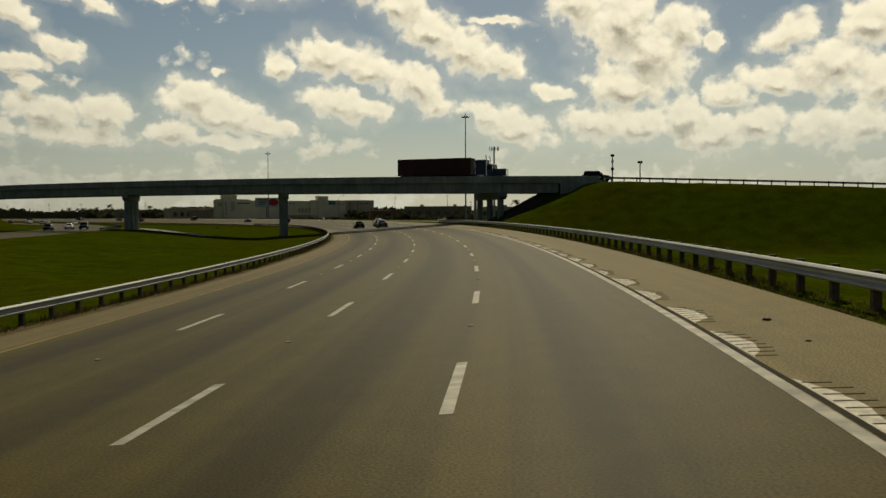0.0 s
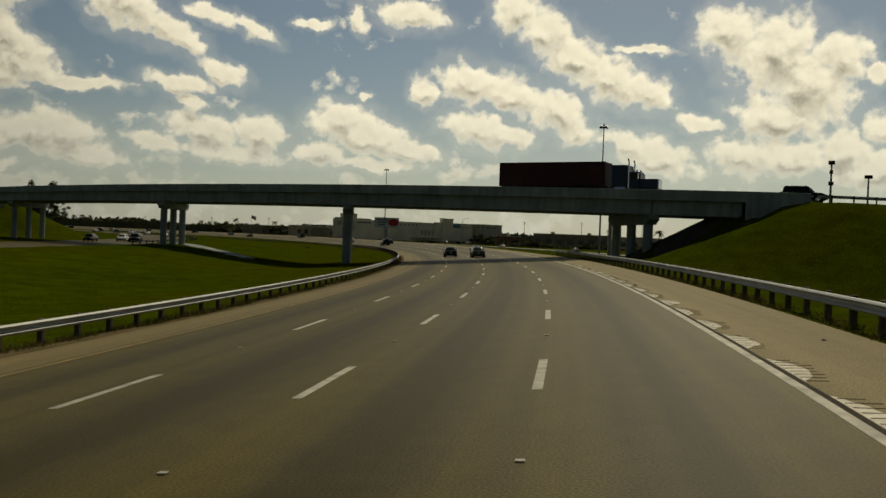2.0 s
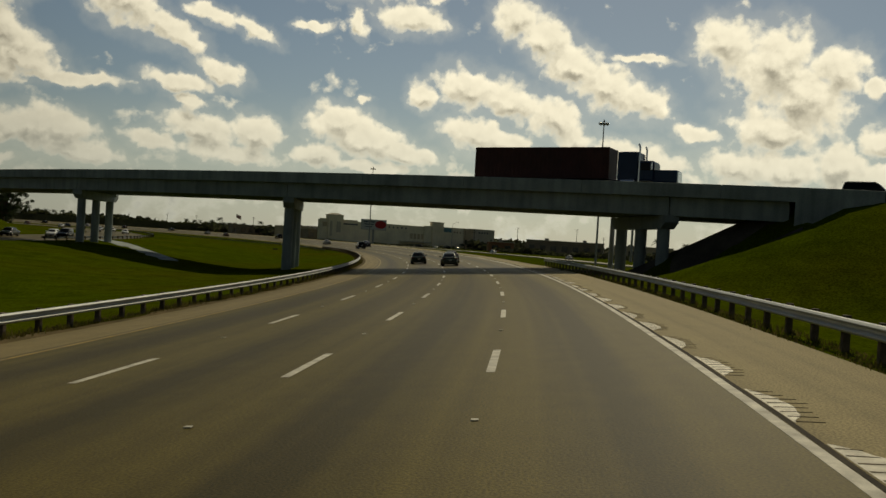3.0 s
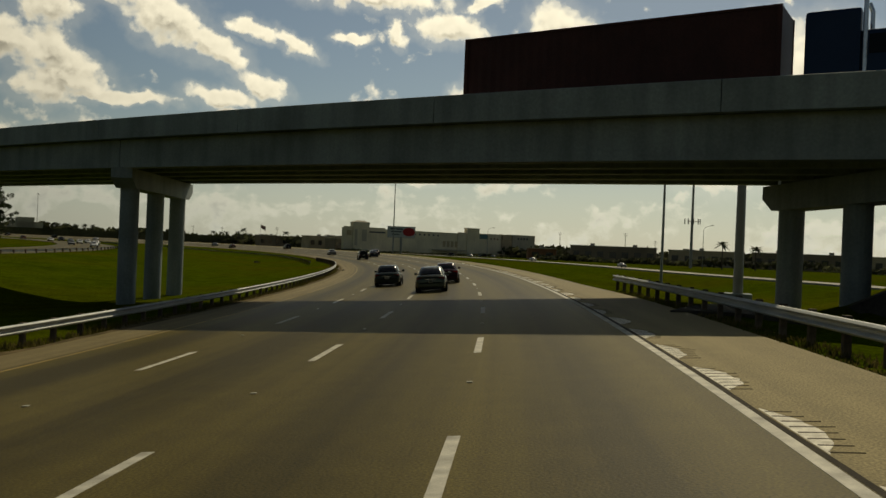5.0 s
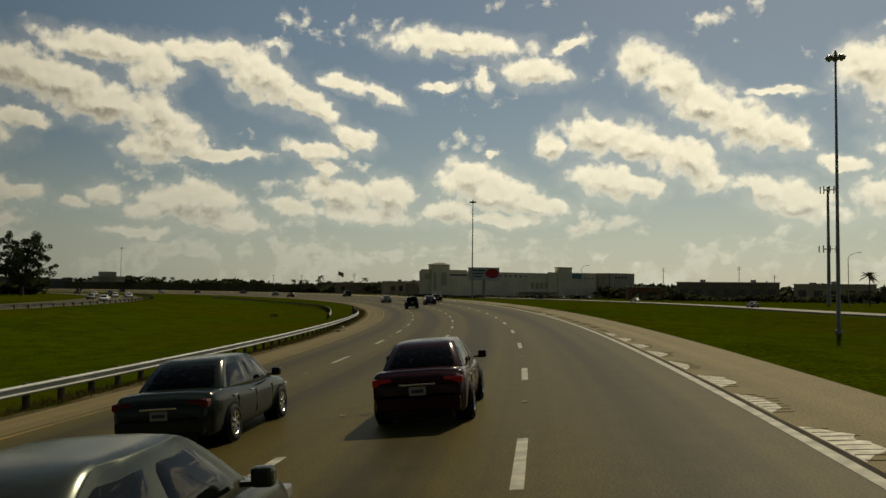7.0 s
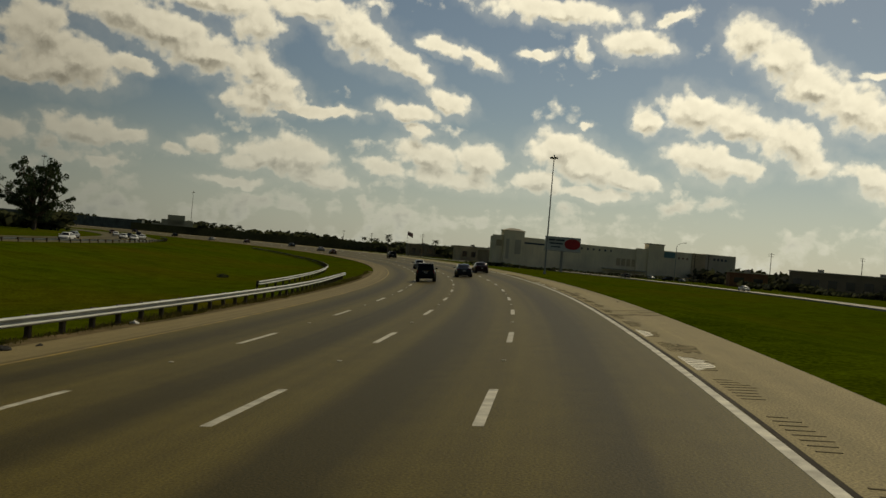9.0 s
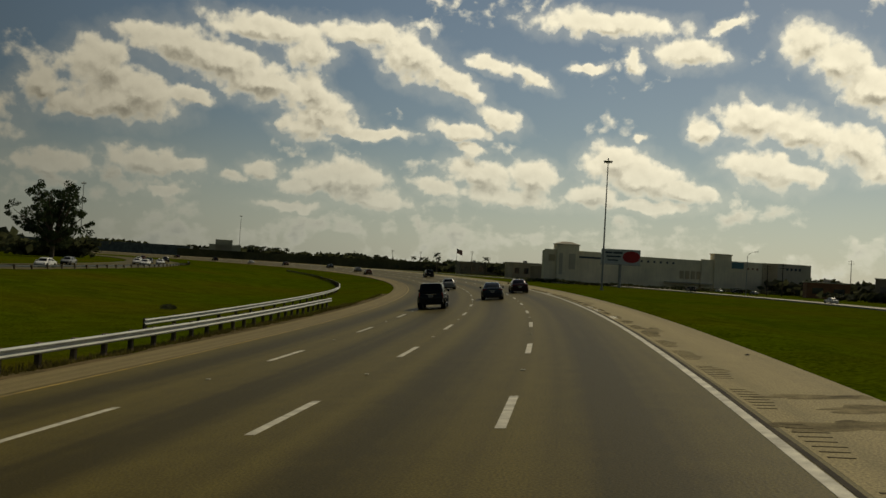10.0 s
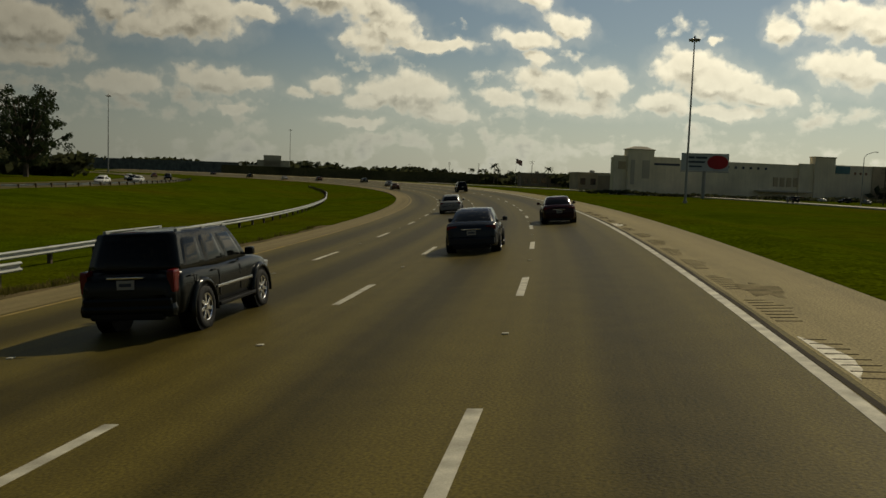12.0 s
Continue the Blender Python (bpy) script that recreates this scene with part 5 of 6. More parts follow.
def wheel(car_, x, y, r, w, spokes=7):
    side = 1 if x > 0 else -1
    rings = []
    n = 28
    prof = [(0.62, -0.5), (0.90, -0.5), (0.97, -0.42), (1.0, -0.25), (1.0, 0.25), (0.97, 0.42), (0.90, 0.5), (0.66, 0.5), (0.62, 0.36)]
    for k in range(n):
        a = 2 * math.pi * k / n
        rings.append([(x + side * w * b, y + r * p * math.cos(a), r + r * p * math.sin(a)) for p, b in prof])
    rings.append(rings[0])
    v, f = sweep(rings, closed=True, caps=False)
    wh = mesh_object("wheel", v, f, M["rubber"], car_, smooth_shade=True)
    b = bmesh.new()
    tube(b, (x + side * w * 0.10, y, r), (x + side * w * 0.22, y, r), r * 0.63, r * 0.63, 24)
    part("brake_disc", b, M["black"], wh)
    b = bmesh.new()
    out = x + side * w * 0.42
    tube(b, (x + side * w * 0.2, y, r), (out + side * 0.02, y, r), r * 0.15, r * 0.13, 12)
    for k in range(spokes):
        a = 2 * math.pi * k / spokes
        m = Matrix.Translation((out - side * 0.02, y, r)) @ Matrix.Rotation(a, 4, "X")
        box(b, -0.018, 0.018, -r * 0.085, r * 0.085, r * 0.1, r * 0.64, 0.008, m)
    for k in range(24):
        a, a2 = 2 * math.pi * k / 24, 2 * math.pi * (k + 1) / 24
        tube(b, (out - side * 0.01, y + r * 0.635 * math.cos(a), r + r * 0.635 * math.sin(a)), (out - side * 0.01, y + r * 0.635 * math.cos(a2), r + r * 0.635 * math.sin(a2)), 0.022, n=5)
    part("rim", b, M["chrome"], wh, "bright alloy rim")
    return wh


def car(label, body, m, category="car", L=4.8, W=1.84, H=1.45, belt=0.92, hood=0.84, deck=0.98, rear0=-1.75, rear1=-0.95, front1=0.55, front0=1.45, wb=2.75, wr=0.33, lift=0.20, box_rear=False, lit=False, roof_w=0.62, bed=False, group="traffic"):
    """A road car, its y axis ahead, standing at its middle. rear0, rear1, front1, front0: where the back window and windscreen begin and end."""
    c = thing(category if category in ("pickup", "van") else "car", label, category, None, group)
    hw, h2 = W / 2, L / 2

    def ring(y, k, zb, zt, crown=0.03):
        w = hw * k
        zm = zb + (zt - zb) * 0.52
        side = [(w * 0.74, zb), (w * 0.90, zb + 0.015), (w * 0.965, zb + 0.08), (w * 0.985, zb + 0.20), (w * 0.998, zm - 0.05), (w, zm + 0.03), (w * 0.992, zt - 0.20), (w * 0.972, zt - 0.09), (w * 0.93, zt - 0.025), (w * 0.85, zt), (w * 0.45, zt + crown)]
        return [(x, y, z) for x, z in side] + [(-x, y, z) for x, z in reversed(side)]

    tail = belt + 0.02 if box_rear else deck
    st = [(-h2, 0.74, lift + 0.20, tail - 0.34), (-h2 + 0.02, 0.84, lift + 0.12, tail - 0.20), (-h2 + 0.07, 0.90, lift + 0.06, tail - 0.07), (-h2 + 0.16, 0.945, lift + 0.02, tail - 0.01), (-h2 + 0.42, 0.98, lift, tail + 0.005), (rear0, 0.99, lift, max(tail, belt)), (-0.3, 1.0, lift, belt), (front0 - 0.45, 1.0, lift, belt - 0.005), (front0 + 0.05, 0.99, lift, hood + 0.05), (front0 + (h2 - front0) * 0.45, 0.975, lift, hood), (h2 - 0.32, 0.93, lift + 0.02, hood - 0.09), (h2 - 0.10, 0.84, lift + 0.06, hood - 0.20), (h2, 0.70, lift + 0.16, hood - 0.33)]
    st = sorted(st)
    ys_ = [s[0] for s in st]
    fine = sorted(set(ys_ + [ys_[i] + (ys_[i + 1] - ys_[i]) * u for i in range(len(st) - 1) if ys_[i + 1] - ys_[i] > 0.2 for u in (0.25, 0.5, 0.75)]))
    soft_st = []
    for y in fine:
        rows_ = [[float(np.interp(y + o, ys_, [s[j] for s in st])) for j in (1, 2, 3)] for o in ((0,) if abs(y) > h2 - 0.15 else (-0.16, 0, 0.16))]
        soft_st.append((y, *[sum(r[j] for r in rows_) / len(rows_) for j in range(3)]))
    v, f = sweep([ring(*s) for s in soft_st])
    bd = mesh_object("body", v, f, body, c, smooth_shade=True)
    # cabin: levels that lean in and round off into the roof
    bw, rw = hw * 0.945, hw * (roof_w + 0.04)
    z0 = belt - 0.06

    def lean(zf, p):
        return 1 - (1 - min(zf, 1.0)) ** (1 / p)

    def level(zf):
        return z0 + (H - z0) * zf, bw + (rw - bw) * (0.80 * zf + 0.20 * lean(zf, 2.4)), rear0 + (rear1 - rear0) * lean(zf, 1.12 if box_rear else 1.45), front0 + (front1 - front0) * lean(zf, 1.3)

    def on_rear(u, zf, out=0.0):
        z, w, r, _ = level(zf)
        return (u * w * 0.96, r + 0.12 * u * u - out, z + out * 0.4)

    def on_front(u, zf, out=0.0):
        z, w, _, fr = level(zf)
        return (u * w * 0.96, fr - 0.20 * u * u + out, z + out * 0.4)

    def on_side(k, zf, sgn, out=0.0):
        z, w, r, fr = level(zf)
        a_, b_ = r + 0.20, fr - 0.28
        return (sgn * (w - 0.04 * (2 * k - 1) ** 2 + out), a_ + (b_ - a_) * k, z + out * 0.3)

    cab = []
    for zf in (0, 0.25, 0.5, 0.7, 0.84, 0.92, 0.97, 1.0):
        rg = [on_rear(u, zf) for u in (-1, -0.75, -0.4, 0, 0.4, 0.75, 1)]
        rg += [on_side(k, zf, 1) for k in (0.0, 0.25, 0.5, 0.75, 1.0)]
        rg += [on_front(u, zf) for u in (1, 0.75, 0.4, 0, -0.4, -0.75, -1)]
        rg += [on_side(k, zf, -1) for k in (1.0, 0.75, 0.5, 0.25, 0.0)]
        cab.append(rg)
    mid_y = (rear1 + front1) / 2
    for q, dz in ((0.80, 0.020), (0.4, 0.034)):
        cab.append([(x * q, mid_y + (y - mid_y) * q, H + dz) for x, y, z in cab[7]])
    v, f = sweep(cab)
    mesh_object("cabin", v, f, body, c, smooth_shade=True)

    def pane(name, fn, u0, u1, za, zb, nu=8, nz=5, skew=None):
        """Curved glass that follows the cabin, its rim let into it."""
        v_, f_ = [], []
        for j in range(nz + 1):
            zf = za + (zb - za) * j / nz
            s0, s1 = (u0, u1) if skew is None else (u0 + skew[0] * j / nz, u1 + skew[1] * j / nz)
            for i in range(nu + 1):
                rim = i in (0, nu) or j in (0, nz)
                v_.append(fn(s0 + (s1 - s0) * i / nu, zf, -0.012 if rim else 0.010))
        for j in range(nz):
            for i in range(nu):
                k = j * (nu + 1) + i
                f_.append((k, k + 1, k + nu + 2, k + nu + 1))
        return mesh_object(name, v_, f_, M["glass_car"], c, smooth_shade=True)

    split = (rear1 + front1) / 2 + 0.12
    pane("rear_window", on_rear, -0.93, 0.93, 0.13, 0.92)
    pane("windscreen", on_front, -0.93, 0.93, 0.10, 0.92)
    for sgn in (1, -1):
        cuts = [(0.02, 0.485), (0.505, 0.99)] if not box_rear else [(0.02, 0.30), (0.312, 0.632), (0.644, 0.992)]
        for a0, b0 in cuts:
            pane("side_window", lambda k, zf, o, sgn=sgn: on_side(k, zf, sgn, o), a0, b0, 0.10, 0.93 if box_rear else 0.90)
    # wheels in dark arches
    for y in (-wb / 2 - 0.02, wb / 2 + 0.08):
        for sgn in (1, -1):
            b = bmesh.new()
            tube(b, (sgn * (hw - 0.30), y, wr), (sgn * (hw + 0.006), y, wr), wr * 1.16, wr * 1.16, 24)
            part("wheel_arch", b, M["black"], c)
            wheel(c, sgn * (hw - 0.065), y, wr, 0.22)
    # lamps, bumpers, plate, mirrors, handles
    zl = tail - 0.16 if not box_rear else belt - 0.02
    for sgn in (1, -1):
        b = bmesh.new()
        if box_rear:
            box(b, sgn * hw * 0.835 - 0.07, sgn * hw * 0.835 + 0.07, -h2 + 0.035, -h2 + 0.30, zl - 0.34, zl + 0.06, 0.05)
        else:
            box(b, min(sgn * hw * 0.52, sgn * hw * 0.92), max(sgn * hw * 0.52, sgn * hw * 0.92), -h2 + 0.030, -h2 + 0.32, zl - 0.08, zl + 0.06, 0.035)
        part("tail_lamp", b, M["lit_red"] if lit else M["red_lamp"], c, "red tail lamp")
        b = bmesh.new()
        box(b, min(sgn * hw * 0.50, sgn * hw * 0.88), max(sgn * hw * 0.50, sgn * hw * 0.88), h2 - 0.40, h2 - 0.11, hood - 0.28, hood - 0.15, 0.03)
        part("headlamp", b, M["clear_lamp"], c)
        b = bmesh.new()
        box(b, min(sgn * (hw + 0.02), sgn * (hw + 0.20)), max(sgn * (hw + 0.02), sgn * (hw + 0.20)), front0 - 0.62, front0 - 0.48, belt + 0.03, belt + 0.19, 0.04)
        box(b, min(sgn * (hw - 0.08), sgn * (hw + 0.05)), max(sgn * (hw - 0.08), sgn * (hw + 0.05)), front0 - 0.58, front0 - 0.52, belt + 0.04, belt + 0.08)
        part("side_mirror", b, body, c)
        for y in (split - 0.22, split - 1.15):
            b = bmesh.new()
            box(b, sgn * hw * 0.985 - 0.02, sgn * hw * 0.985 + 0.02, y - 0.09, y + 0.09, belt - 0.13, belt - 0.10, 0.008)
            part("door_handle", b, M["chrome"] if not box_rear else body, c)
        for y in (split, split + 1.02, split - 0.98):
            b = bmesh.new()
            box(b, sgn * hw * 0.995 - 0.006, sgn * hw * 0.995 + 0.006, y - 0.006, y + 0.006, lift + 0.16, belt - 0.12)
            part("door_gap", b, M["black"], c)
    b = bmesh.new()
    box(b, -hw * 0.86, hw * 0.86, -h2 - 0.03, -h2 + 0.10, lift + 0.10, lift + 0.36, 0.05)
    part("bumper", b, body, c)
    b = bmesh.new()
    box(b, -hw * 0.70, hw * 0.70, -h2 - 0.034, -h2 + 0.06, lift - 0.02, lift + 0.12, 0.03)
    part("skirt", b, M["black"], c)
    b = bmesh.new()
    pz = tail - 0.34 if not box_rear else belt - 0.20
    box(b, -0.155, 0.155, -h2 - 0.012, -h2 + 0.06, pz - 0.078, pz + 0.078, 0.006)
    pl = part("number_plate", b, M["plate"], c)
    b = bmesh.new()
    box(b, -0.11, 0.11, -h2 - 0.016, -h2 - 0.011, pz - 0.028, pz + 0.028)
    part("plate_bar", b, M["sign_dark"], pl)
    b = bmesh.new()
    box(b, -0.33, 0.33, -h2 - 0.014, -h2 + 0.05, pz + 0.10, pz + 0.135, 0.008)
    part("trim_strip", b, M["chrome"], c)
    c.matrix_world = m
    return c


P_GREEN, P_RED, P_BLUE = paint("dark_green_paint", (0.018, 0.026, 0.021)), paint("dark_maroon_paint", (0.026, 0.005, 0.006)), paint("slate_blue_paint", (0.020, 0.025, 0.034))
P_BLACK, P_SILVER, P_WHITE = paint("black_paint", (0.006, 0.0075, 0.007)), paint("silver_paint", (0.22, 0.23, 0.23)), paint("white_paint", (0.62, 0.62, 0.60), 0.3, 0.0)
P_BROWN = paint("brown_paint", (0.10, 0.045, 0.025))


def lane_pose(s, d, half=2.4):
    return road_frame(s + half, d, 0.004)


sedan_green = car("dark green-grey saloon car, rear lamps unlit, in a middle lane", P_GREEN, lane_pose(172.0, 6.1), L=4.93, H=1.47, W=1.85)
sedan_red = car("dark maroon saloon car with lit tail lamps", P_RED, lane_pose(173.2, 1.85), L=4.75, H=1.45, W=1.80, lit=True, deck=1.0)
hatch = car("slate-blue fastback hatchback with a sloping rear window", P_BLUE, lane_pose(301.0, 2.0), L=4.65, H=1.48, W=1.83, rear0=-2.05, rear1=-0.75, deck=1.06, lit=False)
passing_car = car("grey-green saloon car with an arched roof passing close by", paint("grey_green_paint", (0.075, 0.085, 0.066), 0.22, 0.6), lane_pose(161.2, 2.75), L=4.75, H=1.46, W=1.80, rear0=-1.85, rear1=-0.85, deck=1.0)
coupe = car("dark maroon saloon car with a low roof", P_RED, lane_pose(318.0, -1.55), L=4.7, H=1.42, W=1.80, deck=1.0)
sedan_silver = car("grey saloon car in an inner lane", P_SILVER, lane_pose(340.0, 5.6), L=4.6, H=1.45, W=1.78)


def suv(label, m, body):
    c = car(label, body, m, "SUV", L=4.75, W=1.88, H=1.76, belt=1.12, hood=1.06, deck=1.12, rear0=-2.22, rear1=-2.02, front1=0.45, front0=1.18, wb=2.72, wr=0.385, lift=0.34, box_rear=True, roof_w=0.74)
    m0 = c.matrix_world.copy()
    c.matrix_world = Matrix.Identity(4)
    for sgn in (1, -1):
        b = bmesh.new()
        x = sgn * 0.66
        tube(b, (x, -1.70, 1.80), (x, 0.30, 1.80), 0.020, n=8)
        for y in (-1.7, -0.7, 0.25):
            box(b, x - 0.03, x + 0.03, y - 0.07, y + 0.07, 1.70, 1.815, 0.01)
        part("roof_rail", b, M["steel"], c, "silver roof rail")
        b = bmesh.new()
        box(b, min(sgn * 0.84, sgn * 1.02), max(sgn * 0.84, sgn * 1.02), -0.85, 0.95, 0.33, 0.40, 0.02)
        part("running_board", b, M["black"], c)
        b = bmesh.new()
        box(b, sgn * 0.945 - 0.012, sgn * 0.945 + 0.012, -0.80, 0.95, 0.66, 0.71, 0.008)
        part("side_moulding", b, M["chrome"], c, "bright side moulding")
        for y in (-1.38, 1.44):  # flared arches
            v, f = sweep([[(sgn * (0.90 + o), y + r_ * math.cos(radians(t_)), 0.385 + r_ * math.sin(radians(t_))) for o, r_ in ((0, 0.45), (0.085, 0.45), (0.095, 0.47), (0.085, 0.52), (0, 0.56))] for t_ in range(-12, 193, 12)])
            mesh_object("flare", v, f, body, c, smooth_shade=True)
    b = bmesh.new()
    box(b, -0.86, 0.86, -2.42, -2.15, 0.36, 0.62, 0.11)
    part("rear_bumper", b, body, c)
    b = bmesh.new()
    box(b, -0.30, 0.30, -2.16, -2.10, 1.79, 1.80, 0.004)
    part("brake_lamp", b, M["red_lamp"], c, "red high brake lamp")
    c.matrix_world = m0
    return c


suv_black = suv("black boxy SUV with silver roof rails and bright wheels", lane_pose(285.9, 6.35), P_BLACK)

# traffic farther on, and on the opposite carriageway
far_dark = suv("dark SUV far ahead round the curve", lane_pose(424, 0.8), P_BLACK)
white_car = car("white saloon car on the opposite road", P_WHITE, lane_pose(650, 9.0), L=4.7)
brown_car = car("brown hatchback far ahead round the curve", P_BROWN, lane_pose(470, 9.2), L=4.3, H=1.5, rear0=-2.0, rear1=-1.2, deck=1.05)
for src, s, d in ((sedan_silver, 505, 5.6), (sedan_green, 560, 2.0), (brown_car, 610, 6.0), (far_dark, 700, 9.0), (sedan_red, 760, 5.0)):
    copy_thing(src, lane_pose(s, d))


def opposite_pose(s, d):
    p = on_road(s, d)
    a = float(np.interp(s, SS, TH))
    return Matrix.Translation((p.x, p.y, -0.965)) @ Matrix.Rotation(a + math.pi, 4, "Z")


for src, s, d in ((white_car, 430, 65), (white_car, 447, 69), (white_car, 462, 65), (sedan_green, 480, 69), (white_car, 505, 73), (far_dark, 530, 65), (sedan_silver, 395, 73), (white_car, 360, 66), (far_dark, 228, 66), (white_car, 236, 70), (sedan_green, 220, 73), (brown_car, 585, 69)):
    ob = copy_thing(src, opposite_pose(s, d))
    ob["label"] = {white_car: "white saloon car on the opposite road", far_dark: "dark SUV on the opposite road"}.get(src, "saloon car on the opposite road beyond the grass")
    ob["group"] = "traffic on the opposite road"


def frontage_pose(x, y, turn):
    return Matrix.Translation((x, y, FRONT_Z + 0.005)) @ Matrix.Rotation(turn, 4, "Z")


for src, x, y, t in ((far_dark, -135, 520, 0.75), (white_car, -80, 457, 0.62), (sedan_silver, -36, 380, 0.45), (brown_car, -205, 581, 0.9)):
    ob = copy_thing(src, frontage_pose(x, y, t))
    ob["label"], ob["group"] = "car on the frontage road beyond the grass", "traffic on the frontage road"


# ---------------------------------------------------------------- lorry on the overpass
def deck_pose(q, c, turn=0.0):
    x, y = over(q, c)
    a = float(np.interp(q, OQ, OA))
    return Matrix.Translation((x, y, float(parapet_top(q)) - 0.855)) @ Matrix.Rotation(a + math.pi - math.pi / 2 + turn, 4, "Z")


M["container"] = mat("rust_red_container", (0.062, 0.018, 0.014), 0.6, vary=0.22, scale=0.5, fine=12, bump=0.05)
P_TRUCK = paint("deep_blue_truck_paint", (0.012, 0.030, 0.070))


def lorry(m):
    t = thing("lorry", "blue long-nosed lorry with a rust-red shipping container", "lorry", None)
    # container, ribbed sides
    b = bmesh.new()
    L0, L1, hw, z0, z1 = -9.9, 3.8, 1.22, 1.25, 4.12
    rings, n = [], 60
    for k in range(n + 1):
        y = L0 + (L1 - L0) * k / n
        w = hw - (0.035 if k % 2 else 0.0)
        rings.append([(-w, y, z0), (w, y, z0), (w, y, z1), (-w, y, z1)])
    v, f = sweep(rings)
    box_ = mesh_object("container", v, f, M["container"], t)
    for sgn in (1, -1):
        for y in (L0 + 0.06, L1 - 0.06):
            b = bmesh.new()
            box(b, sgn * 1.20 - 0.07, sgn * 1.20 + 0.07, y - 0.09, y + 0.09, z0, z1 + 0.02, 0.01)
            part("corner_post", b, M["container"], box_)
        b = bmesh.new()
        box(b, sgn * 1.20 - 0.06, sgn * 1.20 + 0.06, L0, L1, z1 - 0.08, z1 + 0.03, 0.01)
        part("top_rail", b, M["container"], box_)
        b = bmesh.new()
        for x0 in (0.25, 0.55):
            tube(b, (sgn * x0, L0 - 0.04, z0 + 0.1), (sgn * x0, L0 - 0.04, z1 - 0.1), 0.025, n=6)
        part("lock_rod", b, M["steel"], box_)
    b = bmesh.new()
    box(b, -0.55, 0.55, L0, 9.4, 0.85, 1.2, 0.03)
    part("chassis", b, M["black"], t)
    for y in (-8.9, -7.6, 3.4, 4.7, 8.9):
        for sgn in (1, -1):
            wheel(t, sgn * 1.05, y, 0.51, 0.30, 6)
    # tractor
    b = bmesh.new()
    box(b, -1.2, 1.2, 4.6, 6.5, 1.1, 3.75, 0.16)
    part("sleeper", b, P_TRUCK, t)
    b = bmesh.new()
    box(b, -1.1, 1.1, 6.45, 7.9, 1.1, 2.95, 0.18)
    cab = part("cab", b, P_TRUCK, t)
    b = bmesh.new()
    box(b, -0.95, 0.95, 7.85, 7.96, 2.05, 2.75, 0.04)
    part("windscreen", b, M["glass_car"], cab)
    for sgn in (1, -1):
        b = bmesh.new()
        box(b, sgn * 1.1 - 0.02, sgn * 1.1 + 0.02, 6.75, 7.6, 2.05, 2.75, 0.02)
        part("side_window", b, M["glass_car"], cab)
        b = bmesh.new()
        tube(b, (sgn * 1.12, 6.62, 0.9), (sgn * 1.12, 6.62, 4.15), 0.085, n=12)
        tube(b, (sgn * 1.12, 6.62, 4.12), (sgn * 1.12, 6.50, 4.45), 0.085, n=12)
        part("exhaust_stack", b, M["chrome"], t, "bright exhaust stack")
        b = bmesh.new()
        box(b, sgn * 1.32 - 0.10, sgn * 1.32 + 0.10, 7.75, 7.85, 2.05, 2.75, 0.02)
        tube(b, (sgn * 1.05, 7.8, 2.6), (sgn * 1.3, 7.8, 2.6), 0.02, n=6)
        part("mirror", b, M["chrome"], t)
        b = bmesh.new()
        tube(b, (sgn * 1.12, 5.0, 0.95), (sgn * 1.12, 6.3, 0.95), 0.30, n=16)
        part("fuel_tank", b, M["chrome"], t)
    b = bmesh.new()
    box(b, -0.85, 0.85, 7.85, 10.0, 1.0, 2.15, 0.16)
    part("bonnet", b, P_TRUCK, t)
    b = bmesh.new()
    box(b, -0.75, 0.75, 9.9, 10.06, 1.0, 2.05, 0.05)
    part("grille", b, M["chrome"], t)
    b = bmesh.new()
    box(b, -1.2, 1.2, 9.9, 10.2, 0.55, 0.95, 0.06)
    part("bumper", b, M["chrome"], t)
    t.matrix_world = m
    return t


lorry(deck_pose(11.0, 4.4))
ob = copy_thing(far_dark, deck_pose(-14.5, 4.4) @ Matrix.Translation((0, 0, 0.06)))
ob["label"], ob["group"] = "dark SUV crossing the overpass behind the parapet", "traffic on the overpass"
far_rail = guard_rail("guard_rail", "guard rail along the opposite road, its beam coloured dark for shade", lambda s, o, u: Vector((*on_road(s, 58.6 + o)[:2], gz(*on_road(s, 58.6)[:2]) + u)), 190, 520, 1, post_step=5.0)
# dark colour on the beam stands in for the shade on it
far_rail.children[0].data.materials[0] = M["concrete_dark"]

# weeds and long grass along the edges of the paving
rng = random.Random(21)
vs, fs = [], []
for s0, s1, d0, d1, n in ((2, 300, 13.55, 14.75, 15000), (2, 155, -7.75, -6.85, 6000), (150, 330, 13.9, 14.3, 1500)):
    at = [(rng.uniform(s0, s1), d0 + (d1 - d0) * rng.random()) for _ in range(n)]
    points = [on_road(s, d) for s, d in at]
    low = np.minimum(ground_height([p.x for p in points], [p.y for p in points]), [p.z for p in points]) - 0.03
    for (s, d), p, z in zip(at, points, low.tolist()):
        clump = 0.5 + 0.5 * math.sin(s * 0.7 + 2 * math.sin(s * 0.23))
        h = rng.uniform(0.06, 0.14) + 0.20 * clump * rng.random() if d > 0 else rng.uniform(0.03, 0.07) + 0.10 * clump * rng.random()
        for _ in range(2):
            a, ln = rng.uniform(0, 6.28), rng.uniform(0.3, 0.9) * h
            w = rng.uniform(0.012, 0.03)
            x, y = p.x + rng.gauss(0, 0.05), p.y + rng.gauss(0, 0.05)
            k = len(vs)
            vs += [(x - w * math.sin(a), y + w * math.cos(a), z), (x + w * math.sin(a), y - w * math.cos(a), z), (x + ln * math.cos(a), y + ln * math.sin(a), z + h + 0.03)]
            fs.append((k, k + 1, k + 2))
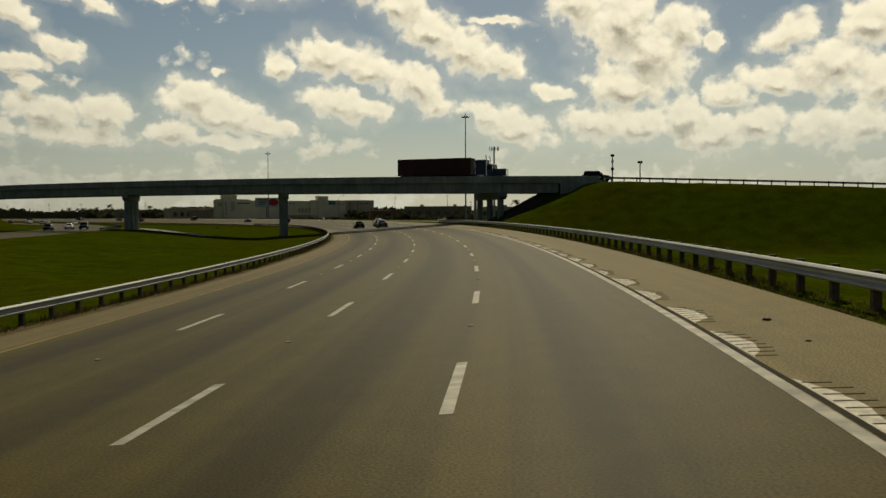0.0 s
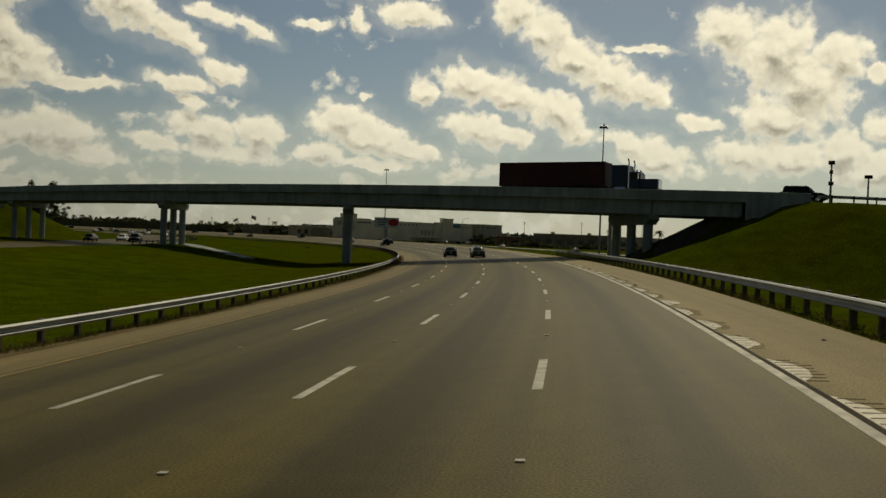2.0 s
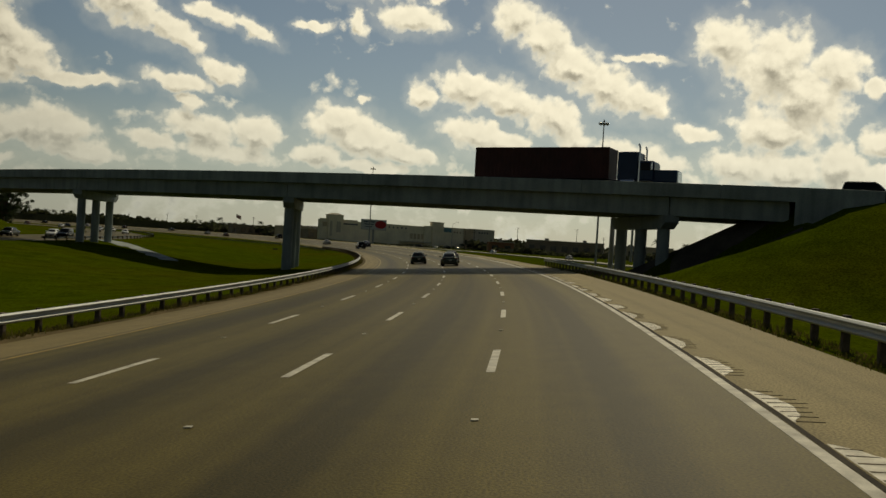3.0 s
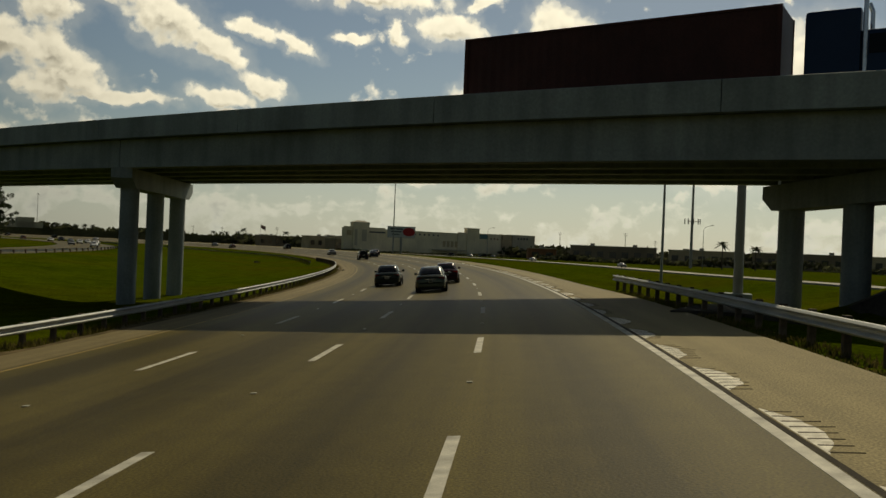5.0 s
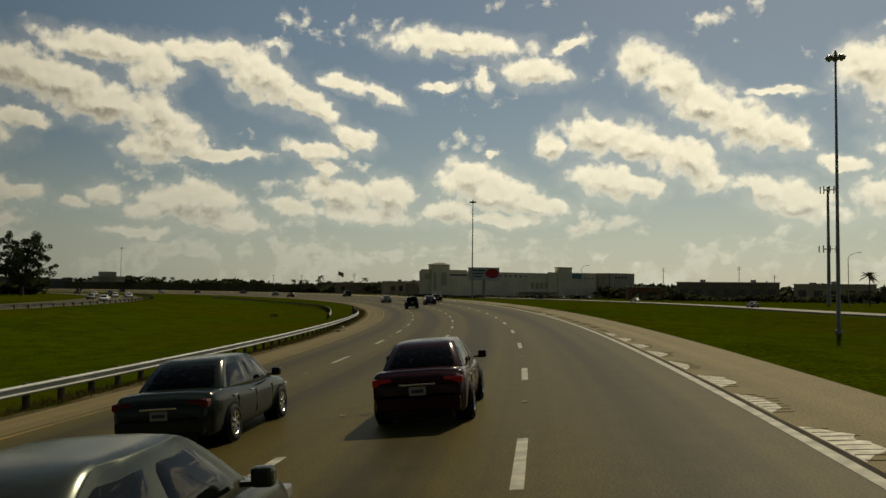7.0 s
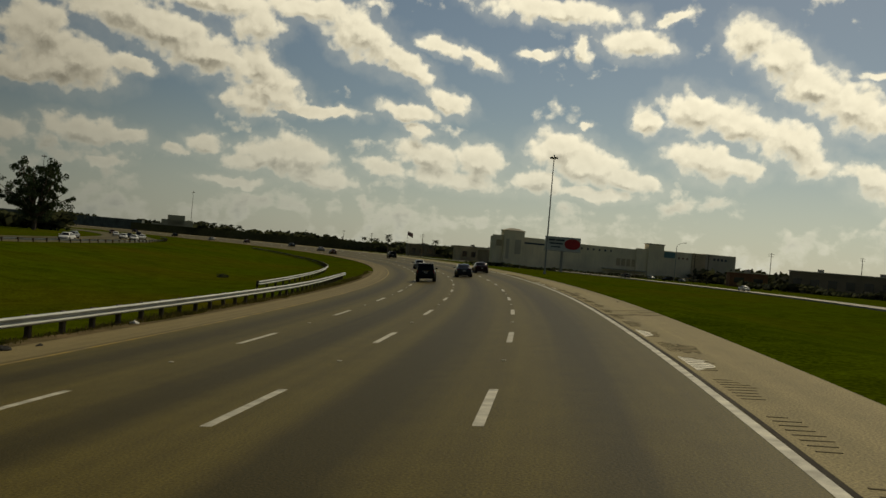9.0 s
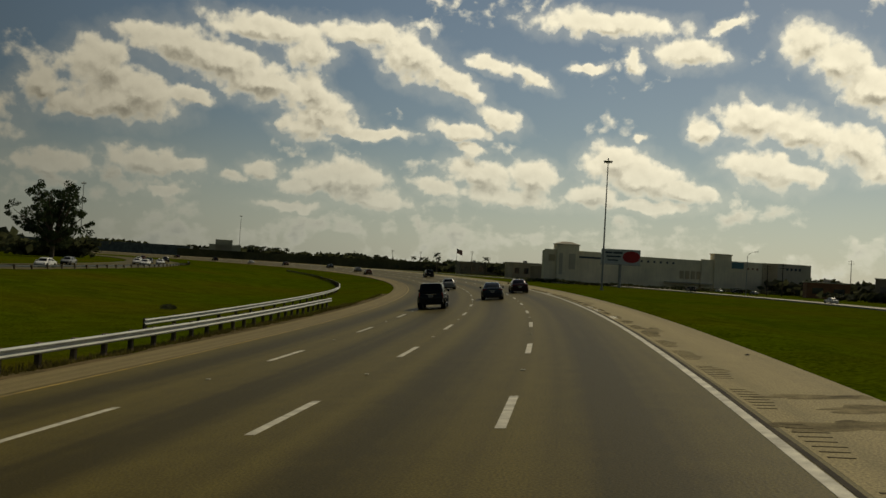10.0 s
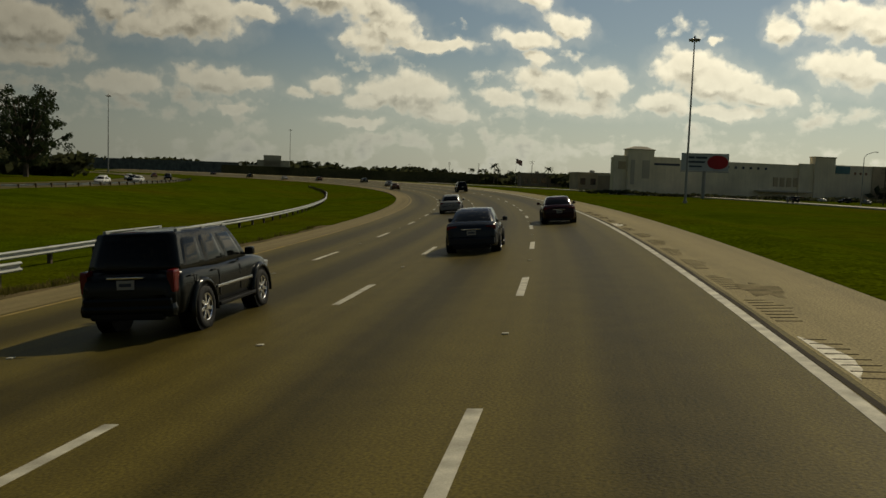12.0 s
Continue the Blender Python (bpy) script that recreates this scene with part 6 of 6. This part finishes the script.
M["weed"] = weed_ = mat("dry_weeds", (0.115, 0.095, 0.030), 0.95, vary=0.35, scale=0.4, fine=3, bump=0, spec=0.0, tint=(0.060, 0.055, 0.014))
leafy(weed_, 0.35)
tagged(mesh_object("edge_weeds", vs, fs, M["weed"]), "long weeds and dry grass along the paving edge", "weeds", kind="stuff")

# scraps on the shoulders
M["scrap"] = mat("torn_tyre_rubber", (0.03, 0.027, 0.022), 0.9, vary=0.2, scale=5, fine=60)


def scrap(s, d, size, seed):
    rng_ = random.Random(seed)
    b = bmesh.new()
    bmesh.ops.create_icosphere(b, subdivisions=2, radius=size)
    for v in b.verts:
        v.co = Vector((v.co.x * rng_.uniform(0.6, 1.3), v.co.y * rng_.uniform(0.5, 0.9), max(v.co.z * rng_.uniform(0.2, 0.5), -0.1 * size)))
    ob = part("tyre_scrap", b, M["scrap"])
    ob.matrix_world = road_frame(s, d, 0.1 * size, rng_.uniform(0, 3))
    tagged(ob, "crumpled dark scrap of rubber lying on the shoulder", "litter", "scraps on the shoulder")


for k, (s, d, size) in enumerate(((225.4, 12.9, 0.26), (15.4, -5.42, 0.09), (13.0, -5.3, 0.05), (226.6, 12.6, 0.12), (64, -5.9, 0.07), (118, -5.6, 0.06), (186, 12.4, 0.08), (252, -5.9, 0.07))):
    scrap(s, d, size, 60 + k)

# a crumpled pale bag beside the inner shoulder
rng = random.Random(77)
bm = bmesh.new()
bmesh.ops.create_icosphere(bm, subdivisions=2, radius=0.17)
for v in bm.verts:
    v.co = Vector((v.co.x * rng.uniform(0.7, 1.4), v.co.y * rng.uniform(0.6, 1.0), max(v.co.z * rng.uniform(0.4, 0.8), -0.02)))
bag = part("litter_bag", bm, mat("crumpled_paper", (0.62, 0.60, 0.54), 0.8, vary=0.15, scale=9, fine=60))
bag.matrix_world = road_frame(234.5, 13.66, 0.02)
tagged(bag, "crumpled pale paper bag lying beside the shoulder", "litter")

# vehicles parked in front of the store
for src, x, y, turn, text in ((white_car, -158, 598, 2.2, "white car parked by the store"), (brown_car, -152, 592, 2.2, "brown hatchback parked by the store"), (white_car, -143, 586, 0.7, "white car parked by the store"), (far_dark, -134, 580, 2.3, "dark SUV parked by the store"), (sedan_silver, -126, 574, 0.7, "grey car parked by the store")):
    ob = copy_thing(src, Matrix.Translation((x, y, gz(x, y) + 0.01)) @ Matrix.Rotation(turn, 4, "Z"))
    ob["label"], ob["group"] = text, "cars parked by the store"
